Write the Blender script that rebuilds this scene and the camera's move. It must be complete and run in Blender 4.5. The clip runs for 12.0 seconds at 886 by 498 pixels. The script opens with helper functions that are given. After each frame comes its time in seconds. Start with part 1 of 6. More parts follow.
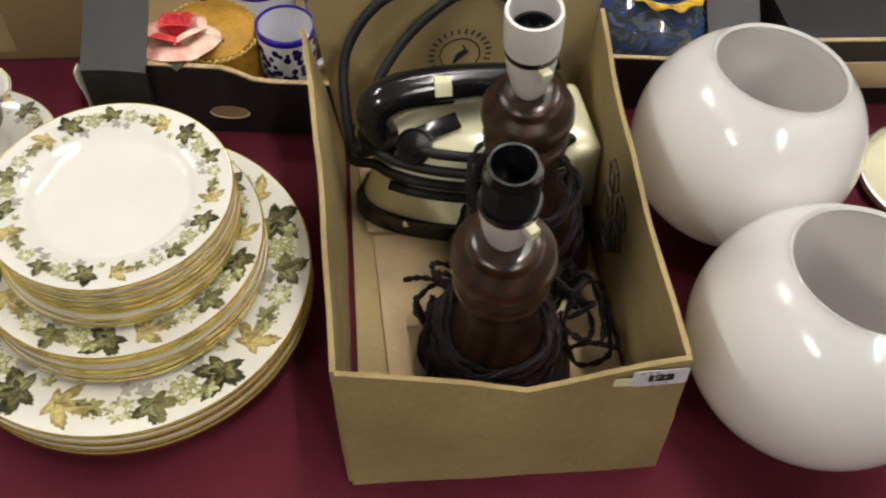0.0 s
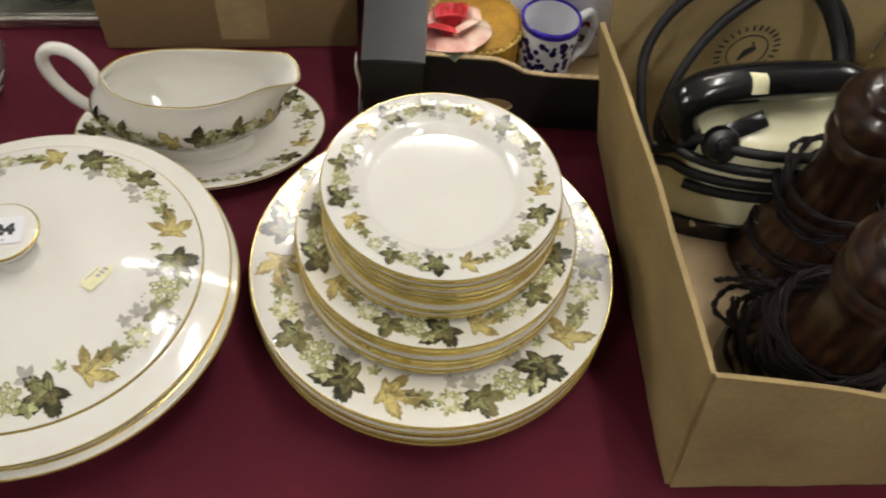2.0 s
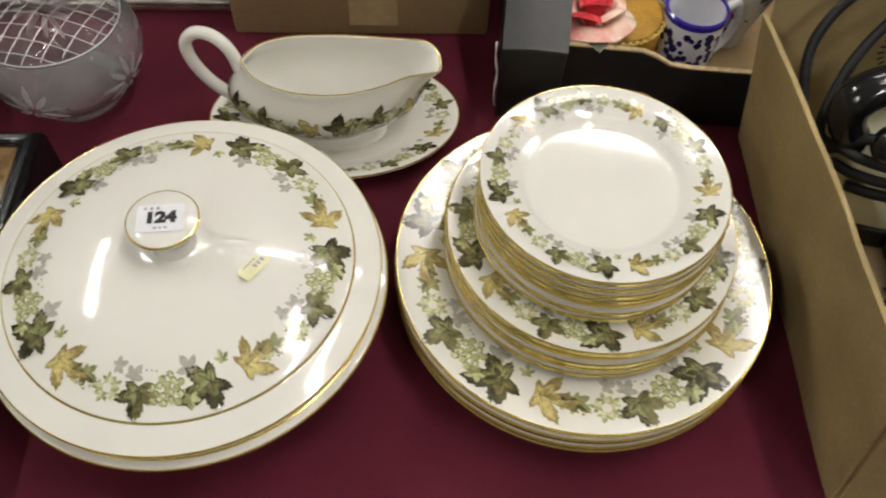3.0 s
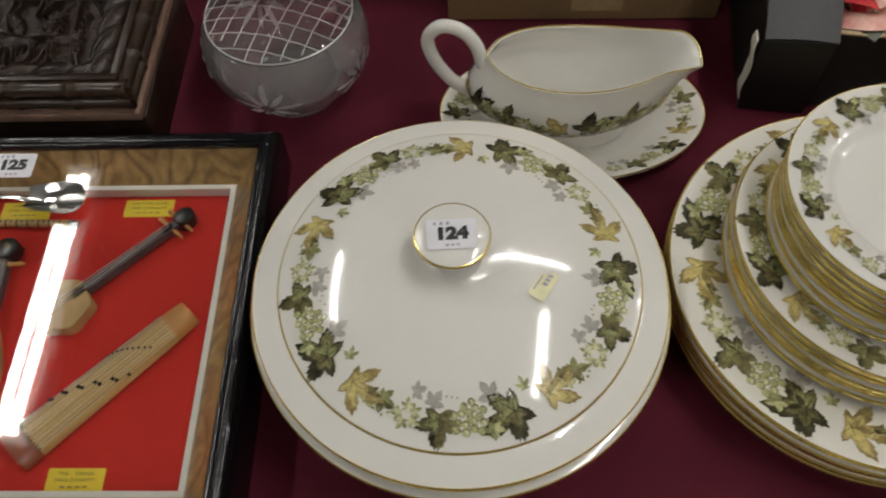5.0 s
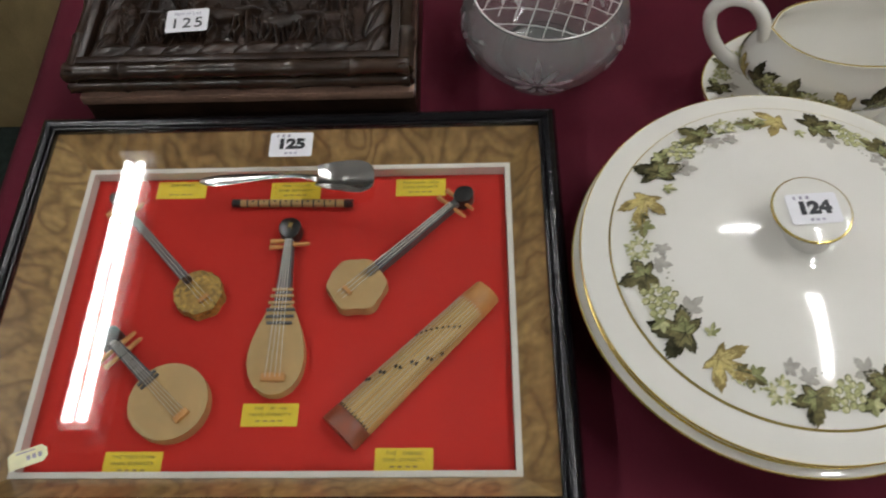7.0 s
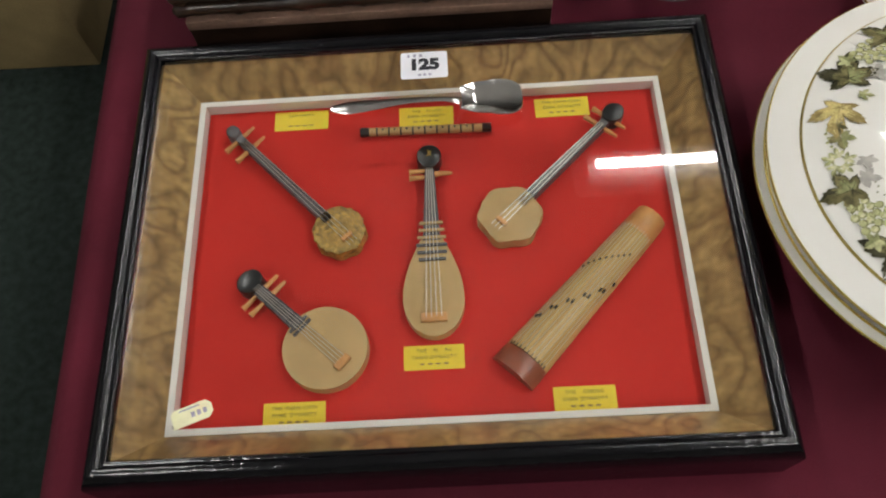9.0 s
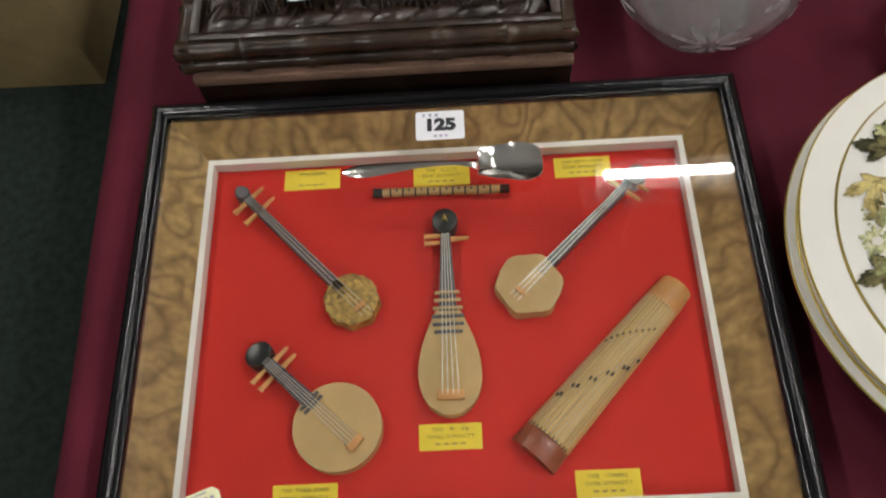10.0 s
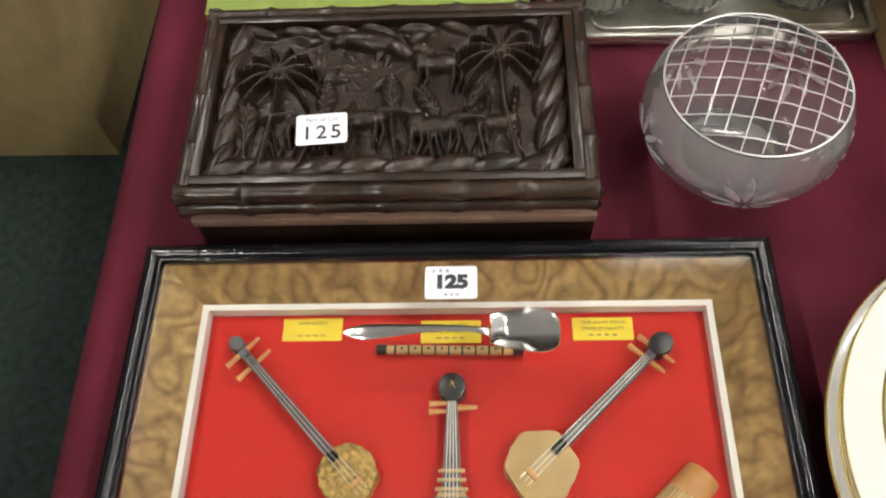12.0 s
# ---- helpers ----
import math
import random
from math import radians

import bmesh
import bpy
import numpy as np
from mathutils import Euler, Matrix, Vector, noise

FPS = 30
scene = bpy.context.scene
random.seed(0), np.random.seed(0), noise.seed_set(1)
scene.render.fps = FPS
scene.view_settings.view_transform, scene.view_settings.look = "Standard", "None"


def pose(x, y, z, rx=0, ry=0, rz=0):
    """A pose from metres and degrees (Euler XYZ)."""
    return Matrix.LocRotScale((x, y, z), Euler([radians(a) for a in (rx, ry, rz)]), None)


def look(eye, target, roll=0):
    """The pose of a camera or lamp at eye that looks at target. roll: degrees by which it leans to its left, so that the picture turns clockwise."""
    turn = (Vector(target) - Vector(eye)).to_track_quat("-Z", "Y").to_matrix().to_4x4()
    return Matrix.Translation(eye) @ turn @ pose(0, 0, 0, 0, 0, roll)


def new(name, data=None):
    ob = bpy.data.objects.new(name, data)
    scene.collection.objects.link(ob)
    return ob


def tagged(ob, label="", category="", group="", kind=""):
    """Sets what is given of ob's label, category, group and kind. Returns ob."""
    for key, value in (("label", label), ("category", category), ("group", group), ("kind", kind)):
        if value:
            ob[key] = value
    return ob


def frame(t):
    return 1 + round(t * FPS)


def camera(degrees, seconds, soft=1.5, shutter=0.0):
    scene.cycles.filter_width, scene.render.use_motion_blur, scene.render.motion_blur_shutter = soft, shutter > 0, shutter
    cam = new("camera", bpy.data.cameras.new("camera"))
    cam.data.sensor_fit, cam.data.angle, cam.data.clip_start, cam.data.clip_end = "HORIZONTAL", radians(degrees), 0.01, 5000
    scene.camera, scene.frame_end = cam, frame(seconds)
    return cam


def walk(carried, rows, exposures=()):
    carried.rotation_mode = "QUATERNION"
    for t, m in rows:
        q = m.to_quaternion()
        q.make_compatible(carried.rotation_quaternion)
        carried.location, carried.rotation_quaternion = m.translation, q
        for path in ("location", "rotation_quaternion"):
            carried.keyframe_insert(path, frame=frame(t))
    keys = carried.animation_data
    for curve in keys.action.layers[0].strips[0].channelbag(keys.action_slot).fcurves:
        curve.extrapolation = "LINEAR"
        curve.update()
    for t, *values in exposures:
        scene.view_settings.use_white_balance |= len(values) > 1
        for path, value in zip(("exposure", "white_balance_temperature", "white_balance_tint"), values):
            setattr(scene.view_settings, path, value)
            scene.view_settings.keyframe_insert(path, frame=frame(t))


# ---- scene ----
cam = camera(57.5, 12.0, soft=2.0, shutter=0.35)
# seconds, place, a point looked at, lean in degrees
PATH = [
    (0, (-0.001, 0.023, 1.329), (0.306, 1.145, -0.298), 7.8),
    (0.5, (-0.05, 0.029, 1.324), (0.254, 1.135, -0.315), 7.8),
    (1, (-0.099, 0.041, 1.318), (0.202, 1.139, -0.326), 8.1),
    (1.5, (-0.156, 0.049, 1.312), (0.121, 1.157, -0.33), 7.6),
    (2, (-0.203, 0.054, 1.307), (0.015, 1.181, -0.33), 6.1),
    (2.5, (-0.239, 0.058, 1.306), (-0.089, 1.185, -0.34), 4.7),
    (3, (-0.276, 0.076, 1.293), (-0.175, 1.184, -0.369), 3.1),
    (3.2, (-0.288, 0.086, 1.294), (-0.212, 1.181, -0.378), 1.5),
    (5, (-0.421, 0.127, 1.281), (-0.474, 1.162, -0.43), -3.3),
    (5.5, (-0.463, 0.129, 1.278), (-0.541, 1.149, -0.441), -4.0),
    (6, (-0.526, 0.131, 1.277), (-0.587, 1.162, -0.436), -3.6),
    (6.5, (-0.586, 0.123, 1.278), (-0.642, 1.158, -0.433), -3.5),
    (7, (-0.63, 0.125, 1.279), (-0.699, 1.131, -0.448), -4.5),
    (7.5, (-0.67, 0.129, 1.275), (-0.731, 1.097, -0.474), -4.5),
    (7.7, (-0.685, 0.131, 1.269), (-0.751, 1.084, -0.488), -4.9),
    (9.3, (-0.749, 0.155, 1.246), (-0.803, 0.999, -0.567), -7.0),
    (9.5, (-0.751, 0.164, 1.248), (-0.807, 1.006, -0.566), -7.2),
    (10, (-0.749, 0.196, 1.248), (-0.814, 1.048, -0.56), -7.1),
    (10.5, (-0.75, 0.217, 1.246), (-0.812, 1.126, -0.534), -6.0),
    (11, (-0.745, 0.242, 1.246), (-0.819, 1.168, -0.525), -5.9),
    (11.5, (-0.743, 0.257, 1.244), (-0.828, 1.21, -0.512), -5.9),
    (12, (-0.745, 0.278, 1.246), (-0.839, 1.236, -0.507), -6.0),
]
walk(cam, [(t, look(eye, target, roll)) for t, eye, target, roll in PATH],
     exposures=[(0.0, -0.06, 6500, 10), (1.0, -0.16, 6500, 10), (1.5, -0.34, 6500, 10), (2.0, -0.30, 6500, 10), (3.0, -0.32, 6480, 10), (4.9, -0.92, 6380, 10), (6.0, -0.64, 6150, 10),
                (7.0, -0.64, 6100, 10), (7.5, -0.76, 6100, 10), (9.3, -0.25, 6250, 10), (10.5, -0.26, 6300, 10), (12.0, 0.33, 6380, 10)])

# ---------------------------------------------------------------- light
world = bpy.data.worlds.new("room_air")
world.use_nodes = True
world.node_tree.nodes["Background"].inputs[0].default_value = (0.9, 0.95, 1.0, 1)
world.node_tree.nodes["Background"].inputs[1].default_value = 0.05
scene.world = world
TABLE = 0.75
CEIL = 3.02
# ceiling tubes: x, y, runs along y; last three are unseen, added fill
TUBES = [(-2.02, 1.57, True), (0.32, 1.71, False), (0.45, 0.45, True), (-2.00, -1.3, True), (0.62, -1.7, True), (2.6, 1.2, True)]
GLOW = 97.0  # radiance of the tubes

# ---------------------------------------------------------------- materials
MATS = {}


def material(name, col, rough=0.5, metal=0.0, var=0.12, scale=30.0, bump=0.0, bscale=300.0, coat=0.0, dark=None, fine=True, spec=0.5, rvar=0.1):
    """A surface with two scales of colour variation, uneven gloss and fine relief."""
    if name in MATS:
        return MATS[name]
    m = bpy.data.materials.new(name)
    m.use_nodes = True
    nt = m.node_tree
    b = nt.nodes["Principled BSDF"]
    tc = nt.nodes.new("ShaderNodeTexCoord")
    n1 = nt.nodes.new("ShaderNodeTexNoise")
    n1.inputs["Scale"].default_value, n1.inputs["Detail"].default_value = scale, 6
    nt.links.new(tc.outputs["Object"], n1.inputs["Vector"])
    mix = nt.nodes.new("ShaderNodeMix")
    mix.data_type = "RGBA"
    lo = dark if dark else tuple(c * (1 - var) for c in col)
    hi = tuple(min(1, c * (1 + var)) for c in col)
    mix.inputs[6].default_value, mix.inputs[7].default_value = (*lo, 1), (*hi, 1)
    ramp = nt.nodes.new("ShaderNodeMapRange")
    ramp.inputs[1].default_value, ramp.inputs[2].default_value = 0.32, 0.68
    nt.links.new(n1.outputs["Fac"], ramp.inputs[0])
    nt.links.new(ramp.outputs[0], mix.inputs[0])
    out = mix.outputs[2]
    n2 = nt.nodes.new("ShaderNodeTexNoise")
    n2.inputs["Scale"].default_value, n2.inputs["Detail"].default_value = bscale, 4
    nt.links.new(tc.outputs["Object"], n2.inputs["Vector"])
    if fine:
        mx = nt.nodes.new("ShaderNodeMix")
        mx.data_type, mx.blend_type = "RGBA", "OVERLAY"
        mx.inputs[0].default_value = min(0.5, var * 1.5)
        nt.links.new(out, mx.inputs[6])
        nt.links.new(n2.outputs["Fac"], mx.inputs[7])
        out = mx.outputs[2]
    nt.links.new(out, b.inputs["Base Color"])
    mr = nt.nodes.new("ShaderNodeMapRange")
    mr.inputs[3].default_value, mr.inputs[4].default_value = max(0.01, rough * (1 - rvar)), min(1, rough * (1 + rvar))
    nt.links.new(n1.outputs["Fac"], mr.inputs[0])
    nt.links.new(mr.outputs[0], b.inputs["Roughness"])
    b.inputs["Metallic"].default_value = metal
    b.inputs["Coat Weight"].default_value = coat
    b.inputs["Coat Roughness"].default_value = 0.06
    b.inputs["Specular IOR Level"].default_value = spec
    if bump:
        bp = nt.nodes.new("ShaderNodeBump")
        bp.inputs["Strength"].default_value, bp.inputs["Distance"].default_value = bump, 0.002
        nt.links.new(n2.outputs["Fac"], bp.inputs["Height"])
        nt.links.new(bp.outputs["Normal"], b.inputs["Normal"])
    MATS[name] = m
    return m


def grained(name, light, dark, scale, stretch, rough=0.4, coat=0.0, bands="X", distort=6.0, bump=0.1):
    """Wood whose grain runs along the long axis of stretch."""
    m = material(name, light, rough=rough, coat=coat, var=0.1)
    nt = m.node_tree
    b = nt.nodes["Principled BSDF"]
    tc = nt.nodes.new("ShaderNodeTexCoord")
    mp = nt.nodes.new("ShaderNodeMapping")
    mp.inputs["Scale"].default_value = stretch
    nt.links.new(tc.outputs["Object"], mp.inputs["Vector"])
    wv = nt.nodes.new("ShaderNodeTexWave")
    wv.bands_direction = bands
    for key, v in (("Scale", scale), ("Distortion", distort), ("Detail", 3.0), ("Detail Scale", 1.2)):
        wv.inputs[key].default_value = v
    nt.links.new(mp.outputs[0], wv.inputs["Vector"])
    no = nt.nodes.new("ShaderNodeTexNoise")
    no.inputs["Scale"].default_value, no.inputs["Detail"].default_value = scale * 5, 5
    nt.links.new(mp.outputs[0], no.inputs["Vector"])
    ad = nt.nodes.new("ShaderNodeMath")
    ad.operation = "MULTIPLY_ADD"
    ad.inputs[1].default_value = 0.6
    nt.links.new(wv.outputs["Fac"], ad.inputs[0])
    sc = nt.nodes.new("ShaderNodeMath")
    sc.operation = "MULTIPLY"
    sc.inputs[1].default_value = 0.45
    nt.links.new(no.outputs["Fac"], sc.inputs[0])
    nt.links.new(sc.outputs[0], ad.inputs[2])
    mix = nt.nodes.new("ShaderNodeMix")
    mix.data_type = "RGBA"
    mix.inputs[6].default_value, mix.inputs[7].default_value = (*dark, 1), (*light, 1)
    nt.links.new(ad.outputs[0], mix.inputs[0])
    nt.links.new(mix.outputs[2], b.inputs["Base Color"])
    if bump:
        bp = nt.nodes.new("ShaderNodeBump")
        bp.inputs["Strength"].default_value, bp.inputs["Distance"].default_value = bump, 0.001
        nt.links.new(ad.outputs[0], bp.inputs["Height"])
        nt.links.new(bp.outputs["Normal"], b.inputs["Normal"])
    return m


def figured(name, stretch, light=(0.43, 0.285, 0.115), dark=(0.155, 0.083, 0.030)):
    """Figured veneer: ovals and arches of growth lines, with fine pores along the grain."""
    m = material(name, light, rough=0.34, coat=0.5, var=0.1)
    nt = m.node_tree
    b = nt.nodes["Principled BSDF"]
    tc, mp, n1, wr, ad, ra, n2, mp2, mx, mix = (nt.nodes.new("ShaderNode" + k) for k in ("TexCoord", "Mapping", "TexNoise", "Math", "Math", "ValToRGB", "TexNoise", "Mapping", "Mix", "Mix"))
    mp.inputs["Scale"].default_value = stretch
    nt.links.new(tc.outputs["Object"], mp.inputs["Vector"])
    n1.inputs["Scale"].default_value, n1.inputs["Detail"].default_value, n1.inputs["Roughness"].default_value, n1.inputs["Distortion"].default_value = 27.0, 0.9, 0.35, 0.25
    nt.links.new(mp.outputs[0], n1.inputs["Vector"])
    # growth lines are the level lines of a slow noise
    ad.operation, ad.inputs[1].default_value = "MULTIPLY", 6.2
    nt.links.new(n1.outputs["Fac"], ad.inputs[0])
    wr.operation = "FRACT"
    nt.links.new(ad.outputs[0], wr.inputs[0])
    cr = ra.color_ramp
    cr.elements[0].position, cr.elements[0].color = 0.0, (*(0.22 * a + 0.78 * c for a, c in zip(light, dark)), 1)
    cr.elements[1].position, cr.elements[1].color = 1.0, (*(0.22 * a + 0.78 * c for a, c in zip(light, dark)), 1)
    for p, f in ((0.08, 0.55), (0.35, 1.0), (0.62, 0.85), (0.86, 0.45)):
        e = cr.elements.new(p)
        e.color = (*(f * a + (1 - f) * c for a, c in zip(light, dark)), 1)
    nt.links.new(wr.outputs[0], ra.inputs[0])
    mp2.inputs["Scale"].default_value = tuple(1.0 if v > 0.5 else 0.05 for v in stretch)
    nt.links.new(tc.outputs["Object"], mp2.inputs["Vector"])
    n2.inputs["Scale"].default_value, n2.inputs["Detail"].default_value = 210.0, 7
    nt.links.new(mp2.outputs[0], n2.inputs["Vector"])
    mx.data_type, mx.blend_type = "RGBA", "OVERLAY"
    mx.inputs[0].default_value = 0.70
    nt.links.new(ra.outputs[0], mx.inputs[6])
    nt.links.new(n2.outputs["Fac"], mx.inputs[7])
    n3 = nt.nodes.new("ShaderNodeTexNoise")
    n3.inputs["Scale"].default_value = 9.0
    nt.links.new(tc.outputs["Object"], n3.inputs["Vector"])
    mix.data_type, mix.blend_type = "RGBA", "SOFT_LIGHT"
    mix.inputs[0].default_value = 0.5
    nt.links.new(mx.outputs[2], mix.inputs[6])
    nt.links.new(n3.outputs["Fac"], mix.inputs[7])
    nt.links.new(mix.outputs[2], b.inputs["Base Color"])
    bp = nt.nodes.new("ShaderNodeBump")
    bp.inputs["Strength"].default_value, bp.inputs["Distance"].default_value = 0.25, 0.001
    nt.links.new(n2.outputs["Fac"], bp.inputs["Height"])
    nt.links.new(bp.outputs["Normal"], b.inputs["Normal"])
    nt.links.new(bp.outputs["Normal"], b.inputs["Coat Normal"])
    b.inputs["Coat Roughness"].default_value = 0.12
    return m


def marbled(name):
    """Glass with drifting swirls of blue, olive, dark brown and straw."""
    m = material(name, (0.04, 0.05, 0.10), rough=0.12, coat=0.5)
    nt = m.node_tree
    tc, no, ra = (nt.nodes.new("ShaderNode" + k) for k in ("TexCoord", "TexNoise", "ValToRGB"))
    no.inputs["Scale"].default_value, no.inputs["Detail"].default_value, no.inputs["Distortion"].default_value = 26.0, 5.0, 1.6
    nt.links.new(tc.outputs["Object"], no.inputs["Vector"])
    nt.links.new(no.outputs["Fac"], ra.inputs[0])
    cr = ra.color_ramp
    cr.elements[0].position, cr.elements[0].color = 0.32, (0.012, 0.018, 0.035, 1)
    cr.elements[1].position, cr.elements[1].color = 0.72, (0.30, 0.26, 0.08, 1)
    for p, c in ((0.42, (0.035, 0.065, 0.20)), (0.50, (0.045, 0.050, 0.022)), (0.57, (0.09, 0.12, 0.24)), (0.64, (0.13, 0.11, 0.03))):
        e = cr.elements.new(p)
        e.color = (*c, 1)
    nt.links.new(ra.outputs[0], nt.nodes["Principled BSDF"].inputs["Base Color"])
    return m


def emitter(name, col, power):
    m = bpy.data.materials.new(name)
    m.use_nodes = True
    nt = m.node_tree
    nt.nodes.clear()
    em, out = nt.nodes.new("ShaderNodeEmission"), nt.nodes.new("ShaderNodeOutputMaterial")
    em.inputs[0].default_value, em.inputs[1].default_value = (*col, 1), power
    nt.links.new(em.outputs[0], out.inputs[0])
    return m


def window_glass(name):
    """A thin clear sheet: what is behind shows through, and it mirrors by the angle."""
    m = bpy.data.materials.new(name)
    m.use_nodes = True
    nt = m.node_tree
    nt.nodes.clear()
    lw_, pw_, ma_, tr_, gl_, mx_, out = (nt.nodes.new("ShaderNode" + k) for k in ("LayerWeight", "Math", "Math", "BsdfTransparent", "BsdfGlossy", "MixShader", "OutputMaterial"))
    lw_.inputs["Blend"].default_value = 0.5
    pw_.operation, ma_.operation = "POWER", "MULTIPLY_ADD"
    pw_.inputs[1].default_value, ma_.inputs[1].default_value, ma_.inputs[2].default_value = 5.0, 0.96, 0.04
    tr_.inputs[0].default_value = (0.975, 0.98, 0.975, 1)
    gl_.inputs["Roughness"].default_value = 0.012
    nt.links.new(lw_.outputs["Facing"], pw_.inputs[0])
    nt.links.new(pw_.outputs[0], ma_.inputs[0])
    nt.links.new(ma_.outputs[0], mx_.inputs[0])
    nt.links.new(tr_.outputs[0], mx_.inputs[1])
    nt.links.new(gl_.outputs[0], mx_.inputs[2])
    nt.links.new(mx_.outputs[0], out.inputs[0])
    return m


def glassy(name, col, rough=0.0, frost=0.0):
    m = bpy.data.materials.new(name)
    m.use_nodes = True
    b = m.node_tree.nodes["Principled BSDF"]
    b.inputs["Base Color"].default_value = (*col, 1)
    b.inputs["Roughness"].default_value = rough
    b.inputs["IOR"].default_value = 1.5
    b.inputs["Transmission Weight"].default_value = 1.0 - frost
    return m


PORC = material("cream_porcelain", (0.80, 0.785, 0.735), rough=0.09, var=0.025, scale=14, bscale=90, coat=0.5, rvar=0.2)
GILT = material("gilt", (0.93, 0.74, 0.23), rough=0.25, metal=0.78, var=0.06, scale=90)
LEAF_DARK = material("leaf_dark_green", (0.052, 0.049, 0.027), rough=0.12, var=0.6, scale=160, bscale=700)
LEAF_MID = material("leaf_olive", (0.150, 0.135, 0.062), rough=0.12, var=0.6, scale=160, bscale=700)
LEAF_LEM = material("leaf_print_lemon", (0.60, 0.51, 0.20), rough=0.2, var=0.2, scale=200)
LEAF_YEL = material("leaf_yellow", (0.52, 0.43, 0.18), rough=0.12, var=0.3, scale=170, bscale=700)
LEAF_OCH = material("leaf_ochre", (0.30, 0.235, 0.095), rough=0.12, var=0.35, scale=170, bscale=700)
LEAF_PALE = material("leaf_pale_green", (0.47, 0.47, 0.25), rough=0.12, var=0.3, scale=260, bscale=900)
LEAF_SAGE = material("leaf_sage", (0.25, 0.26, 0.12), rough=0.12, var=0.35, scale=260, bscale=900)
LEAF_CREAM = material("leaf_cream", (0.66, 0.64, 0.42), rough=0.12, var=0.15, scale=260, bscale=900)
LEAF_GREY = material("leaf_grey", (0.42, 0.40, 0.36), rough=0.12, var=0.15, scale=200)
CLOTH = material("maroon_cloth", (0.084, 0.011, 0.021), rough=0.9, var=0.2, scale=9, bump=0.35, bscale=1400, spec=0.12)
CARPET = material("green_carpet", (0.0185, 0.0275, 0.0235), rough=0.95, var=0.35, scale=60, bump=0.8, bscale=900, spec=0.2)
PLASTER = material("wall_paint", (0.58, 0.56, 0.51), rough=0.8, var=0.05, scale=3, bump=0.1, bscale=120)
CEILING = material("ceiling_paint", (0.40, 0.39, 0.37), rough=0.9, var=0.03, scale=3)
CARD = material("corrugated_card", (0.350, 0.262, 0.122), rough=0.75, var=0.14, scale=14, bump=0.12, bscale=260, spec=0.3)
CARD_IN = material("card_inside", (0.375, 0.285, 0.142), rough=0.8, var=0.08, scale=11, bump=0.1, bscale=260, spec=0.3)
CARD_PALE = material("pale_card", (0.52, 0.39, 0.235), rough=0.75, var=0.08, scale=10, bump=0.1, bscale=260, spec=0.3)
CARD_EDGE = material("card_cut_edge", (0.46, 0.35, 0.2), rough=0.85, var=0.25, scale=220, bump=0.5, bscale=500)
CARD_DARK = material("card_shadow_brown", (0.27, 0.18, 0.085), rough=0.75, var=0.1, scale=12, bump=0.1, bscale=260)
TAPE = material("brown_tape", (0.36, 0.266, 0.138), rough=0.4, var=0.1, scale=30, bump=0.1, bscale=120)
BLACKCARD = material("black_card", (0.012, 0.0115, 0.012), rough=0.55, var=0.25, scale=20, bump=0.08, bscale=300, spec=0.4)
# black card made greyer: the light on upturned flaps is in the colour
LIT_BLACKCARD = material("lit_black_card", (0.035, 0.034, 0.036), rough=0.5, var=0.15, scale=20, bump=0.08, bscale=300)
LACQUER = material("black_lacquer", (0.005, 0.005, 0.006), rough=0.11, var=0.2, scale=40, bump=0.25, bscale=170, coat=0.0, spec=0.38)
VENEER = figured("walnut_veneer", (1.0, 0.11, 1.0))
VENEER_SIDE = figured("walnut_veneer_side", (0.16, 1.0, 1.0))
WHITE = material("white_board", (0.74, 0.72, 0.66), rough=0.6, var=0.04, scale=30)
REDCARD = material("red_felt", (0.52, 0.030, 0.022), rough=0.8, var=0.06, scale=8, bump=0.15, bscale=900, spec=0.15)
PALEWOOD = material("pale_wood", (0.47, 0.315, 0.13), rough=0.5, var=0.1, scale=60, bscale=300)
ORANGEWOOD = material("peg_wood", (0.55, 0.27, 0.085), rough=0.45, var=0.15, scale=90)
BAMBOO = grained("split_bamboo", (0.62, 0.44, 0.17), (0.46, 0.29, 0.095), 60.0, (1.0, 0.06, 1.0), rough=0.4, bump=0.2)
REDWOOD = material("red_brown_wood", (0.24, 0.065, 0.03), rough=0.35, var=0.25, scale=70, coat=0.3)
GREYWOOD = material("grey_stained_wood", (0.10, 0.095, 0.10), rough=0.4, var=0.25, scale=120)
EBONY = material("black_wood", (0.012, 0.013, 0.013), rough=0.3, var=0.3, scale=60, coat=0.3)
SNAKE = material("scale_pattern_skin", (0.36, 0.225, 0.05), rough=0.45, var=0.6, scale=330, bump=0.5, bscale=420)
STRING = material("silvery_string", (0.6, 0.58, 0.52), rough=0.3, metal=0.6, var=0.1)
LABEL_YEL = material("yellow_paper", (0.78, 0.60, 0.035), rough=0.6, var=0.05, scale=60)
TAG_YEL = material("pale_yellow_tag", (0.80, 0.78, 0.50), rough=0.5, var=0.08, scale=120)
PAPER = material("white_sticker", (0.80, 0.80, 0.84), rough=0.45, var=0.03, scale=80)
INK = material("black_ink", (0.012, 0.012, 0.018), rough=0.5, var=0.2)
PALEINK = material("pale_grey_ink", (0.38, 0.36, 0.45), rough=0.5, var=0.2)
SILVER = material("polished_silver", (0.92, 0.91, 0.88), rough=0.17, metal=1.0, var=0.05, scale=60)
PLATE_SILVER = material("tarnished_silver", (0.76, 0.74, 0.67), rough=0.34, metal=1.0, var=0.2, scale=40)
WIRE = material("bright_wire", (0.85, 0.84, 0.82), rough=0.42, metal=1.0, var=0.05)
